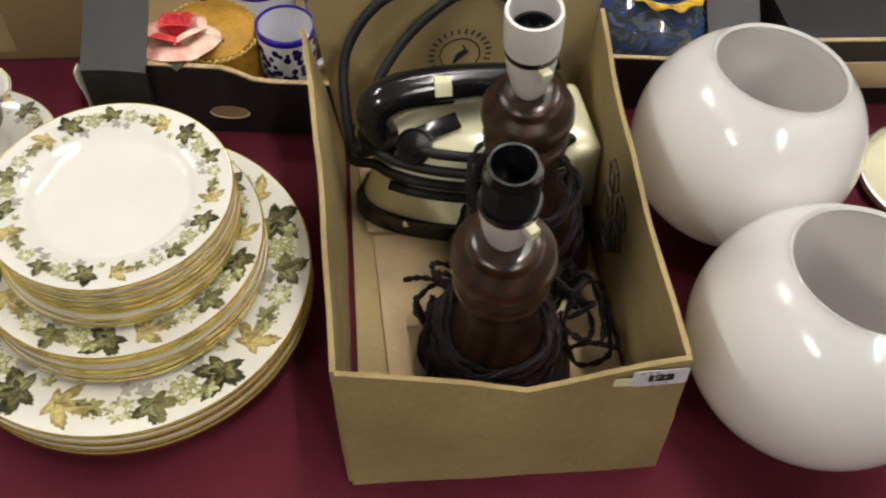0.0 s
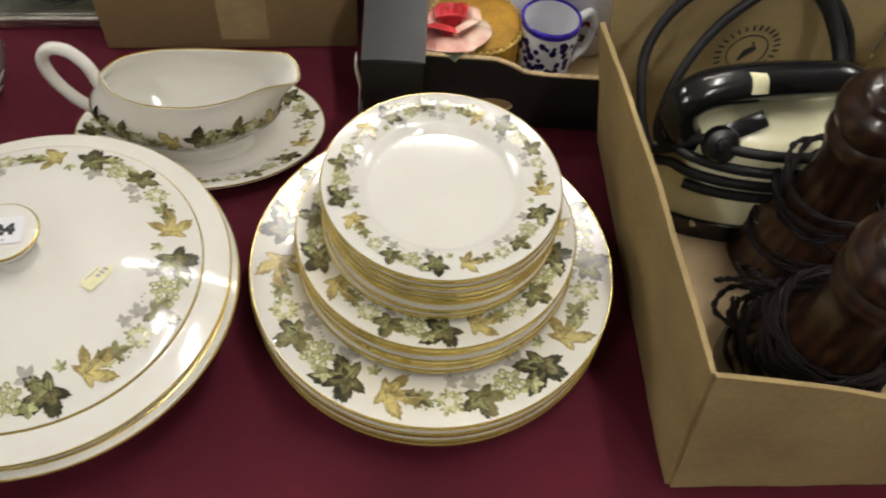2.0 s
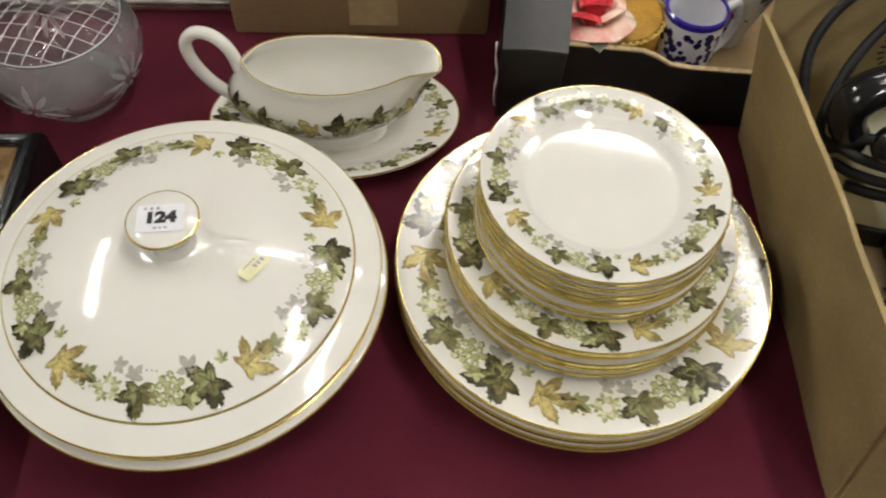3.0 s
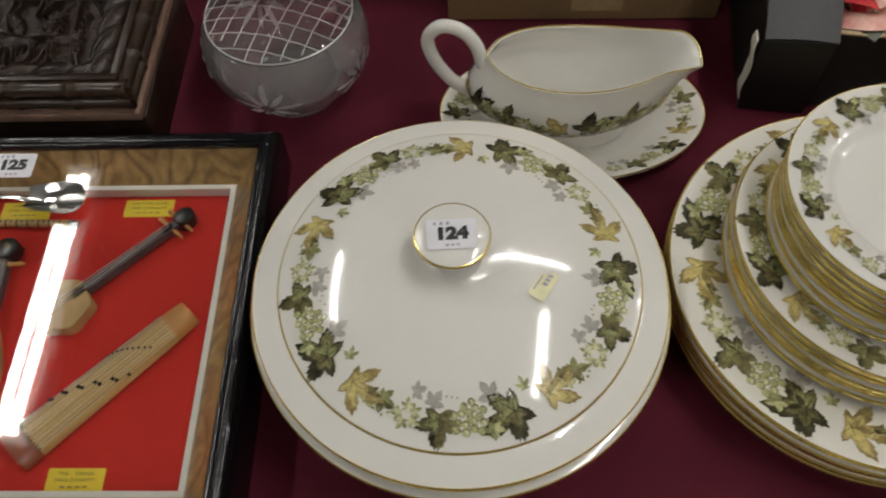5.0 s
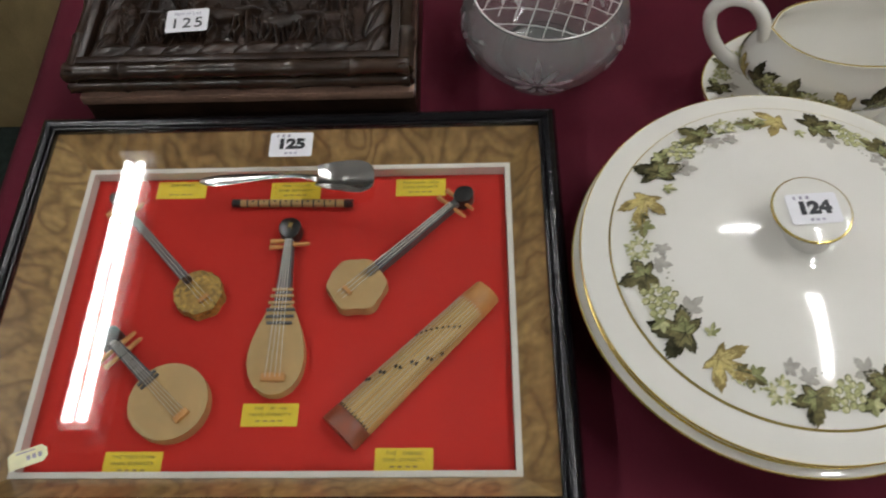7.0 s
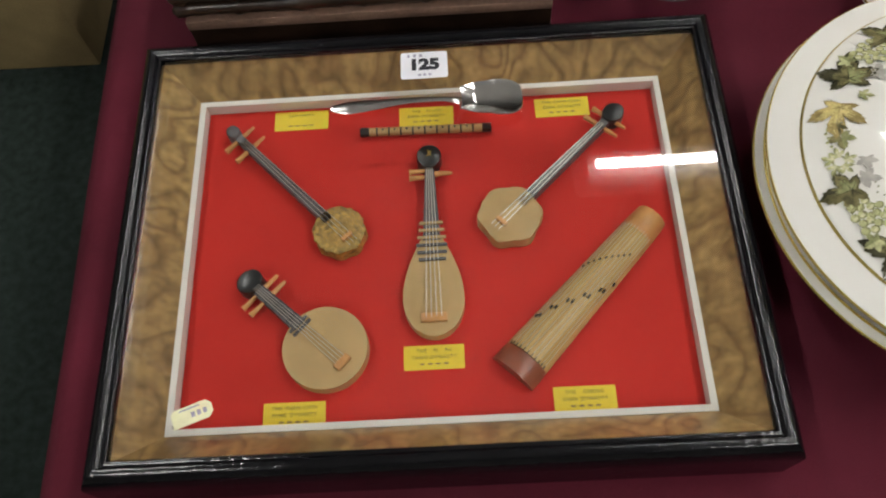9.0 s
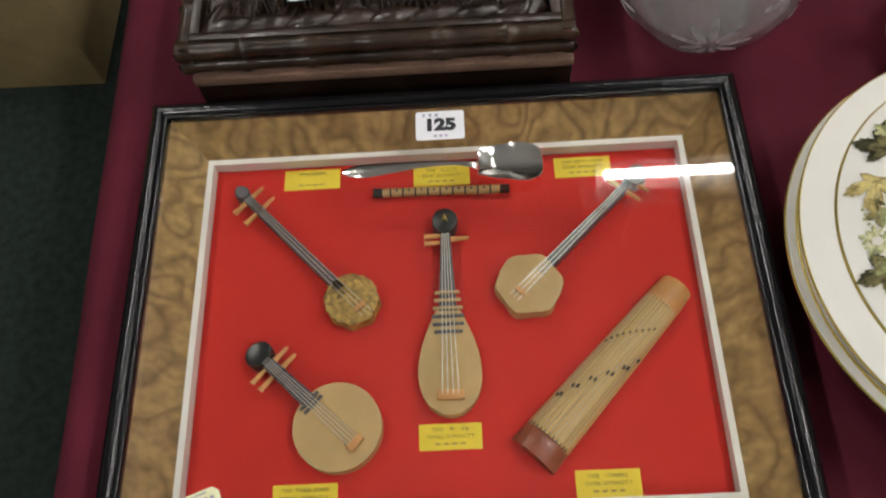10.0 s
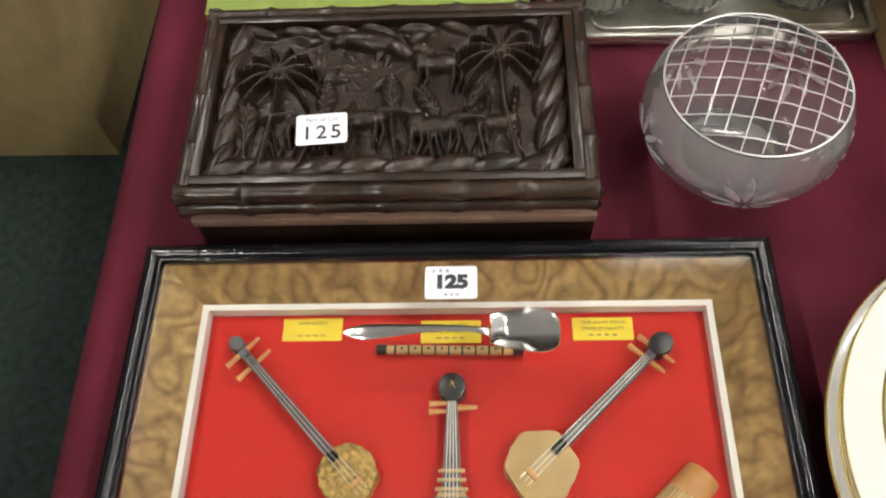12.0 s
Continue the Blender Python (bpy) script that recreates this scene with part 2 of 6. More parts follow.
CARVED = material("dark_carved_wood", (0.019, 0.0100, 0.0060), spec=0.36, rough=0.34, var=0.5, scale=45, coat=0.1, bump=0.15, bscale=400)
BAREWOOD = material("bare_pinkish_wood", (0.21, 0.125, 0.088), rough=0.6, var=0.2, scale=40)
BAMBOO_DARK = material("dark_bamboo_rail", (0.026, 0.015, 0.009), spec=0.36, rough=0.32, var=0.5, scale=30, coat=0.1, bump=0.1, bscale=200)
TURNED = grained("dark_turned_wood", (0.052, 0.022, 0.011), (0.009, 0.005, 0.004), 26.0, (1.0, 1.0, 0.25), rough=0.30, coat=0.35, bump=0.05)
CORD = material("brown_braided_flex", (0.011, 0.007, 0.008), spec=0.25, rough=0.7, var=0.5, scale=400, bump=0.6, bscale=900)
RUBBER = material("black_rubber_flex", (0.008, 0.008, 0.009), rough=0.5, spec=0.3, var=0.2, scale=60)
BAKELITE = material("black_bakelite", (0.008, 0.008, 0.009), rough=0.2, var=0.2, scale=50, coat=0.2)
CREAMENAMEL = material("cream_enamel", (0.80, 0.77, 0.53), rough=0.2, var=0.05, scale=20, coat=0.4)
HOLDER = material("white_plastic", (0.78, 0.77, 0.75), rough=0.3, var=0.03, scale=50)
SWITCH = material("ivory_plastic", (0.78, 0.74, 0.52), rough=0.35, var=0.05)
OPAL = material("white_opal_glass", (0.83, 0.81, 0.80), rough=0.13, var=0.02, scale=10, coat=0.15)
opal = OPAL.node_tree.nodes["Principled BSDF"].inputs
opal["Subsurface Weight"].default_value, opal["Subsurface Scale"].default_value = 0.6, 0.012
opal["Subsurface Radius"].default_value = (1.0, 0.95, 0.9)
CRYSTAL = glassy("cut_crystal", (0.97, 0.96, 0.97), rough=0.03, frost=0.085)
FROST = glassy("frosted_cut", (0.9, 0.88, 0.9), rough=0.3, frost=0.15)
PANE = window_glass("clear_pane")
TUBE = emitter("lit_tube", (1.0, 0.955, 0.88), GLOW)
JAR = glassy("ribbed_glass", (0.93, 0.95, 0.90), rough=0.03, frost=0.05)
BLUE = material("cobalt_glaze", (0.035, 0.02, 0.30), rough=0.12, var=0.4, scale=120)
INDIGO = material("dark_indigo_glaze", (0.022, 0.015, 0.085), rough=0.12, var=0.4, scale=150)
GLAZE = material("bluish_white_glaze", (0.74, 0.74, 0.78), rough=0.1, var=0.04, scale=30, coat=0.5)
OCHRE = material("ochre_velvet", (0.42, 0.22, 0.018), rough=0.6, var=0.3, scale=40, bump=0.3, bscale=500)
GOLDROPE = material("gold_rope", (0.55, 0.38, 0.10), rough=0.5, var=0.3, scale=200)
ROSE = material("rose_glaze", (0.72, 0.075, 0.085), rough=0.22, var=0.35, scale=60, dark=(0.42, 0.02, 0.03), coat=0.3)
ROSEPALE = material("pale_rose_glaze", (0.82, 0.66, 0.54), rough=0.22, var=0.2, scale=50, dark=(0.78, 0.34, 0.29), coat=0.3)
MOSS = material("dark_moss_glaze", (0.045, 0.05, 0.025), rough=0.3, var=0.5, scale=90)
MARBLED = marbled("marbled_blue_glass")
YELLOWGLASS = material("yellow_orange_glass", (0.75, 0.50, 0.05), rough=0.15, var=0.6, scale=60, dark=(0.50, 0.20, 0.02), coat=0.4)
GREENBOOK = material("lime_green_cloth", (0.19, 0.25, 0.035), rough=0.6, var=0.06, scale=20)
STEEL = material("table_leg_steel", (0.25, 0.25, 0.26), rough=0.4, metal=1.0, var=0.1)
BROWNTOP = material("brown_laminate", (0.16, 0.09, 0.045), rough=0.4, var=0.2, scale=30)
HOUSING = material("white_lamp_housing", (0.8, 0.8, 0.78), rough=0.4, var=0.03)
TERRACOTTA = material("terracotta_glaze", (0.33, 0.15, 0.07), rough=0.4, var=0.3, scale=30)


# ---------------------------------------------------------------- building helpers
def thing(name, label, category, group="", m=None):
    ob = new(name)
    ob.empty_display_size = 0.02
    if m is not None:
        ob.matrix_world = m
    return tagged(ob, label, category, group)


def part(name, bm, mat, parent=None, label="", smooth=True, angle=40):
    """Links a bmesh as one mesh object, under a thing or a part if one is given."""
    bmesh.ops.recalc_face_normals(bm, faces=bm.faces)
    me = bpy.data.meshes.new(name)
    if smooth:
        for f in bm.faces:
            f.smooth = True
        for e in bm.edges:
            if len(e.link_faces) == 2 and e.calc_face_angle(0) > radians(angle):
                e.smooth = False
    bm.to_mesh(me)
    bm.free()
    for x in (mat if isinstance(mat, (list, tuple)) else [mat]):
        me.materials.append(x)
    ob = new(name, me)
    if parent is not None:
        ob.parent = parent
    if label:
        ob["label"] = label
    return ob


def flip_safe(name, verts, faces, mats, idx, parent, label=""):
    """A part from ready faces, with a material number for each face."""
    me = bpy.data.meshes.new(name)
    me.from_pydata(verts, [], faces)
    for x in mats:
        me.materials.append(x)
    me.polygons.foreach_set("material_index", idx)
    ob = new(name, me)
    ob.parent = parent
    if label:
        ob["label"] = label
    return ob


def box(sx, sy, sz, at=(0, 0, 0), bevel=0.0, rz=0.0, m=None, bm=None, segs=2):
    """A block whose base centre stands at at."""
    bm = bm or bmesh.new()
    g = bmesh.ops.create_cube(bm, size=1.0)
    vs = g["verts"]
    mm = (m if m is not None else pose(*at, 0, 0, rz)) @ Matrix.Translation((0, 0, sz / 2)) @ Matrix.Diagonal((sx, sy, sz, 1))
    bmesh.ops.transform(bm, matrix=mm, verts=vs)
    if bevel:
        es = list({e for v in vs for e in v.link_edges})
        bmesh.ops.bevel(bm, geom=es, offset=bevel, segments=segs, affect="EDGES", profile=0.5)
    return bm


def lathe(profile, seg=64, bm=None, close=False, m=None, sx=1.0, sy=1.0):
    """Turns a profile of (radius, height) round z."""
    bm = bm or bmesh.new()
    rings = []
    new_v = []
    for r, z in profile:
        if r < 1e-6:
            v = [bm.verts.new((0, 0, z))]
        else:
            v = [bm.verts.new((sx * r * math.cos(2 * math.pi * k / seg), sy * r * math.sin(2 * math.pi * k / seg), z)) for k in range(seg)]
        rings.append(v)
        new_v += v
    pairs = list(zip(rings, rings[1:])) + ([(rings[-1], rings[0])] if close else [])
    for a, b in pairs:
        for k in range(seg):
            k2 = (k + 1) % seg
            if len(a) == 1 and len(b) == 1:
                break
            if len(a) == 1:
                bm.faces.new((a[0], b[k], b[k2]))
            elif len(b) == 1:
                bm.faces.new((a[k], b[0], a[k2]))
            else:
                bm.faces.new((a[k], b[k], b[k2], a[k2]))
    if m is not None:
        bmesh.ops.transform(bm, matrix=m, verts=new_v)
    return bm


def sweep(points, radius, sides=8, bm=None, closed=False, flat=1.0, taper=None):
    """A tube along points."""
    bm = bm or bmesh.new()
    pts = [Vector(p) for p in points]
    n = len(pts)
    rings = []
    up = Vector((0, 0, 1))
    for i, p in enumerate(pts):
        a = pts[(i - 1) % n] if closed or i > 0 else p
        b = pts[(i + 1) % n] if closed or i < n - 1 else p
        t = (b - a).normalized() if (b - a).length > 1e-9 else Vector((1, 0, 0))
        s = t.cross(up)
        if s.length < 1e-3:
            s = t.cross(Vector((0, 1, 0)))
        s.normalize()
        u = s.cross(t).normalized()
        r = radius * (taper[i] if taper else 1.0)
        rings.append([bm.verts.new(p + s * (r * math.cos(2 * math.pi * k / sides)) + u * (r * flat * math.sin(2 * math.pi * k / sides))) for k in range(sides)])
    for i in range(n if closed else n - 1):
        a, b = rings[i], rings[(i + 1) % n]
        for k in range(sides):
            bm.faces.new((a[k], a[(k + 1) % sides], b[(k + 1) % sides], b[k]))
    if not closed:
        bm.faces.new(rings[0][::-1])
        bm.faces.new(rings[-1])
    return bm


def smooth_path(ctrl, n=10, closed=False):
    """Catmull-Rom through control points."""
    c = [Vector(p) for p in ctrl]
    m = len(c)
    out = []
    for i in range(m if closed else m - 1):
        p0 = c[(i - 1) % m] if closed or i > 0 else c[0]
        p1, p2 = c[i], c[(i + 1) % m]
        p3 = c[(i + 2) % m] if closed or i + 2 < m else c[-1]
        for k in range(n):
            t = k / n
            out.append(0.5 * ((2 * p1) + (p2 - p0) * t + (2 * p0 - 5 * p1 + 4 * p2 - p3) * t * t + (3 * p1 - p0 - 3 * p2 + p3) * t ** 3))
    if not closed:
        out.append(c[-1])
    return out


def sheet(fn, nu, nv, thick, bm=None):
    """A sheet of even thickness over fn(u, v), u and v from 0 to 1."""
    own = bmesh.new()
    g = [[own.verts.new(fn(i / nu, j / nv)) for j in range(nv + 1)] for i in range(nu + 1)]
    for i in range(nu):
        for j in range(nv):
            own.faces.new((g[i][j], g[i + 1][j], g[i + 1][j + 1], g[i][j + 1]))
    bmesh.ops.recalc_face_normals(own, faces=own.faces)
    if thick:
        bmesh.ops.solidify(own, geom=own.faces[:], thickness=thick)
    if bm is None:
        return own
    me = bpy.data.meshes.new("tmp")
    own.to_mesh(me)
    own.free()
    bm.from_mesh(me)
    bpy.data.meshes.remove(me)
    return bm


def outline_plate(poly, z0, z1, bevel=0.0, bm=None, m=None):
    """A flat piece with the outline poly (x, y), from z0 to z1."""
    bm = bm or bmesh.new()
    lo = [bm.verts.new((x, y, z0)) for x, y in poly]
    hi = [bm.verts.new((x, y, z1)) for x, y in poly]
    n = len(poly)
    bm.faces.new(lo[::-1])
    top = bm.faces.new(hi)
    for k in range(n):
        bm.faces.new((lo[k], lo[(k + 1) % n], hi[(k + 1) % n], hi[k]))
    vs = lo + hi
    if bevel:
        r = bmesh.ops.bevel(bm, geom=list(top.edges), offset=bevel, segments=2, affect="EDGES", profile=0.5)
        vs = [v for v in bm.verts] if m is not None else vs
    if m is not None:
        bmesh.ops.transform(bm, matrix=m, verts=list(bm.verts) if bevel else vs)
    return bm


def writing(text, size, mat, parent, m, name="lettering", spread=0.0, weight=0.0, width=1.0):
    """Raised letters in the built-in font, centred on m."""
    cu = bpy.data.curves.new("text", "FONT")
    cu.body, cu.size, cu.align_x, cu.align_y = text, size, "CENTER", "CENTER"
    cu.space_character, cu.offset, cu.extrude = 1.0 + spread, weight, 0.00008
    tmp = bpy.data.objects.new("text", cu)
    scene.collection.objects.link(tmp)
    bpy.context.view_layer.update()
    me = bpy.data.meshes.new_from_object(tmp.evaluated_get(bpy.context.evaluated_depsgraph_get()))
    bpy.data.objects.remove(tmp)
    bpy.data.curves.remove(cu)
    me.transform(Matrix.Diagonal((width, 1, 1, 1)))
    me.materials.clear()
    me.materials.append(mat)
    ob = new(name, me)
    ob.parent = parent
    ob.matrix_local = m
    return ob


def rounded_rect(w, h, r, n=4):
    out = []
    for cx, cy, a in ((w / 2 - r, h / 2 - r, 0), (-w / 2 + r, h / 2 - r, 90), (-w / 2 + r, -h / 2 + r, 180), (w / 2 - r, -h / 2 + r, 270)):
        for k in range(n + 1):
            t = radians(a + 90 * k / n)
            out.append((cx + r * math.cos(t), cy + r * math.sin(t)))
    return out


def lot_label(m, number, w=0.035, h=0.024, hand=False, label="white paper lot sticker with a black printed number"):
    """A lot sticker lying on a surface at m."""
    st = thing("lot_sticker", label, "sticker", "lot stickers", m)
    part("paper", outline_plate(rounded_rect(w, h, 0.002), 0.0, 0.00025), PAPER, st, smooth=False)
    if hand:
        writing(number, h * 0.62, INK, st, pose(0, -h * 0.14, 0.0005), "number", spread=0.25, weight=0.0001)
        writing("Part of Lot", h * 0.2, PALEINK, st, pose(0, h * 0.3, 0.0005), "heading")
    else:
        writing(number, h * 0.54, INK, st, pose(0, 0.0, 0.0005), "number", weight=0.00075, width=1.16)
        for k in range(3):
            part("faint_mark", box(w * (0.06 if k else 0.05), h * 0.11, 0.0001, (-w * 0.33 + k * w * 0.13, h * 0.36, 0.0004)), PALEINK, st, smooth=False)
        for k in range(3):
            part("faint_mark", box(w * 0.07, h * 0.08, 0.0001, (-w * 0.1 + k * w * 0.11, -h * 0.37, 0.0004)), PALEINK, st, smooth=False)
    return st


# ---------------------------------------------------------------- the room
def structure(name, bm, mat, label, smooth=False):
    return tagged(part(name, bm, mat, None, smooth=smooth), label, name.split("_")[0], kind="structure")


X0, X1, Y0, Y1 = -6.5, 6.5, -5.5, 8.0
structure("floor", box(X1 - X0 + 0.4, Y1 - Y0 + 0.4, 0.1, ((X0 + X1) / 2, (Y0 + Y1) / 2, -0.1)), CARPET, "dark green flecked carpet floor")
structure("ceiling", box(X1 - X0 + 0.4, Y1 - Y0 + 0.4, 0.1, ((X0 + X1) / 2, (Y0 + Y1) / 2, 3.7)), CEILING, "pale ceiling high above the hanging tubes")
structure("wall_north", box(X1 - X0 + 0.4, 0.15, 3.7, ((X0 + X1) / 2, Y1 + 0.075, 0)), PLASTER, "plain pale painted wall")
structure("wall_south", box(X1 - X0 + 0.4, 0.15, 3.7, ((X0 + X1) / 2, Y0 - 0.075, 0)), PLASTER, "plain pale painted wall")
structure("wall_west", box(0.15, Y1 - Y0, 3.7, (X0 - 0.075, (Y0 + Y1) / 2, 0)), PLASTER, "plain pale painted wall")
structure("wall_east", box(0.15, Y1 - Y0, 3.7, (X1 + 0.075, (Y0 + Y1) / 2, 0)), PLASTER, "plain pale painted wall")

for tx, ty, along in TUBES:
    fx = thing("ceiling_light", "white tube light hanging from the ceiling, switched on", "ceiling light", "ceiling lights", pose(tx, ty, CEIL, 0, 0, 0 if along else 90))
    part("housing", box(0.16, 1.26, 0.08, (0, 0, 0.0), 0.006), HOUSING, fx)
    for s in (-1, 1) if along else (0,):
        part("tube", lathe([(0, -0.55), (0.018, -0.55), (0.018, 0.55), (0, 0.55)], 14, m=pose(s * 0.026, 0, -0.035, 90, 0, 0)), TUBE, fx, "glowing white tube")
    for s in (-1, 1):
        part("rod", lathe([(0, 0.079), (0.005, 0.079), (0.005, 3.7 - CEIL), (0, 3.7 - CEIL)], 8, m=pose(0, s * 0.4, 0)), HOUSING, fx)
        part("end_cap", box(0.14, 0.03, 0.07, (0, s * 0.605, -0.07), 0.004), HOUSING, fx)

# trestle table under a maroon cloth
TX0, TX1, TY0, TY1 = -1.014, 1.5, -0.12, 1.25
tb = thing("trestle_table", "folding trestle table hidden under a maroon cloth", "table", m=pose(0, 0, 0))
part("tabletop", box(TX1 - TX0 - 0.02, TY1 - TY0 - 0.02, 0.03, ((TX0 + TX1) / 2, (TY0 + TY1) / 2, TABLE - 0.034), 0.003), BROWNTOP, tb)
for lx in (TX0 + 0.15, TX1 - 0.15):
    for ly in (TY0 + 0.12, TY1 - 0.12):
        part("leg", lathe([(0.0, 0), (0.016, 0), (0.016, 0.72), (0, 0.72)], 12, m=pose(lx, ly, 0)), STEEL, tb)


def cloth():
    bm = bmesh.new()
    # rows across x: from the hem, up over the edge, along the top, and down again
    xs = [(TX0 - 0.035, 0.06), (TX0 - 0.030, 0.35), (TX0 - 0.016, 0.66), (TX0 - 0.006, TABLE - 0.012), (TX0 + 0.004, TABLE - 0.002)]
    n = 60
    xs += [(TX0 + 0.012 + (TX1 - TX0 - 0.024) * k / n, TABLE) for k in range(n + 1)]
    xs += [(TX1 + 0.004, TABLE - 0.01), (TX1 + 0.02, 0.35), (TX1 + 0.03, 0.06)]
    ys = [(TY0 - 0.03, 0.06), (TY0 - 0.025, 0.35), (TY0 - 0.006, TABLE - 0.012)]
    m = 44
    ys += [(TY0 + 0.01 + (TY1 - TY0 - 0.02) * k / m, TABLE) for k in range(m + 1)]
    ys += [(TY1 + 0.006, TABLE - 0.012), (TY1 + 0.025, 0.35), (TY1 + 0.03, 0.06)]
    grid = []
    for i, (x, zx) in enumerate(xs):
        row = []
        for j, (y, zy) in enumerate(ys):
            z = min(zx, zy)
            on_top = z > TABLE - 0.003
            w = 0.0 if on_top else (TABLE - z) * 0.03
            px_ = x - (0.012 * (y - 0.5) if zx < TABLE - 0.001 and x < 0 else 0) + w * math.sin(y * 23) * (1 if zx < TABLE - 0.003 else 0)
            py_ = y + w * math.sin(x * 19) * (1 if zy < TABLE - 0.003 else 0)
            zz = z - (0.0006 * (1 + noise.noise(Vector((x * 5, y * 5, 0)))) if on_top else 0)
            row.append(bm.verts.new((px_, py_, zz)))
        grid.append(row)
    for i in range(len(xs) - 1):
        for j in range(len(ys) - 1):
            bm.faces.new((grid[i][j], grid[i + 1][j], grid[i + 1][j + 1], grid[i][j + 1]))
    return bm


tagged(part("tablecloth", cloth(), CLOTH, None, angle=80), "plain maroon cloth draped over the table", "tablecloth")


# ---------------------------------------------------------------- printed leaf borders
def leaf_shape(kind):
    """Outline of a printed leaf of unit size, tip up, with pointed and toothed lobes."""
    if kind == "vine":
        lobes, valley, stem, w = [(-32, 0.66), (26, 0.94), (90, 1.14), (154, 0.94), (212, 0.66)], 0.50, 0.20, 19
    else:
        lobes, valley, stem, w = [(-20, 0.52), (36, 0.96), (90, 1.16), (144, 0.96), (200, 0.52)], 0.36, 0.16, 15
    out = []
    for i, (a, l) in enumerate(lobes):
        out += [(a - w * 1.35, l * 0.60), (a - w * 1.15, l * 0.70), (a - w * 0.92, l * 0.68), (a - w * 0.66, l * 0.84), (a - w * 0.44, l * 0.81), (a, l), (a + w * 0.40, l * 0.83), (a + w * 0.70, l * 0.83), (a + w * 0.90, l * 0.68), (a + w * 1.18, l * 0.69), (a + w * 1.35, l * 0.58)]
        if i < len(lobes) - 1:
            out.append(((a + lobes[i + 1][0]) / 2, valley))
    out.append((270, stem))
    return [(r * math.cos(radians(a)) * 0.62, r * math.sin(radians(a)) * 0.62) for a, r in out]


VINE, SLIM = leaf_shape("vine"), leaf_shape("slim")
VEINS = [(-38, 0.42), (22, 0.54), (90, 0.64), (158, 0.54), (218, 0.42)]
DECOR_MATS = [LEAF_DARK, LEAF_MID, LEAF_YEL, LEAF_OCH, LEAF_PALE, LEAF_SAGE, LEAF_GREY, LEAF_LEM, LEAF_CREAM]


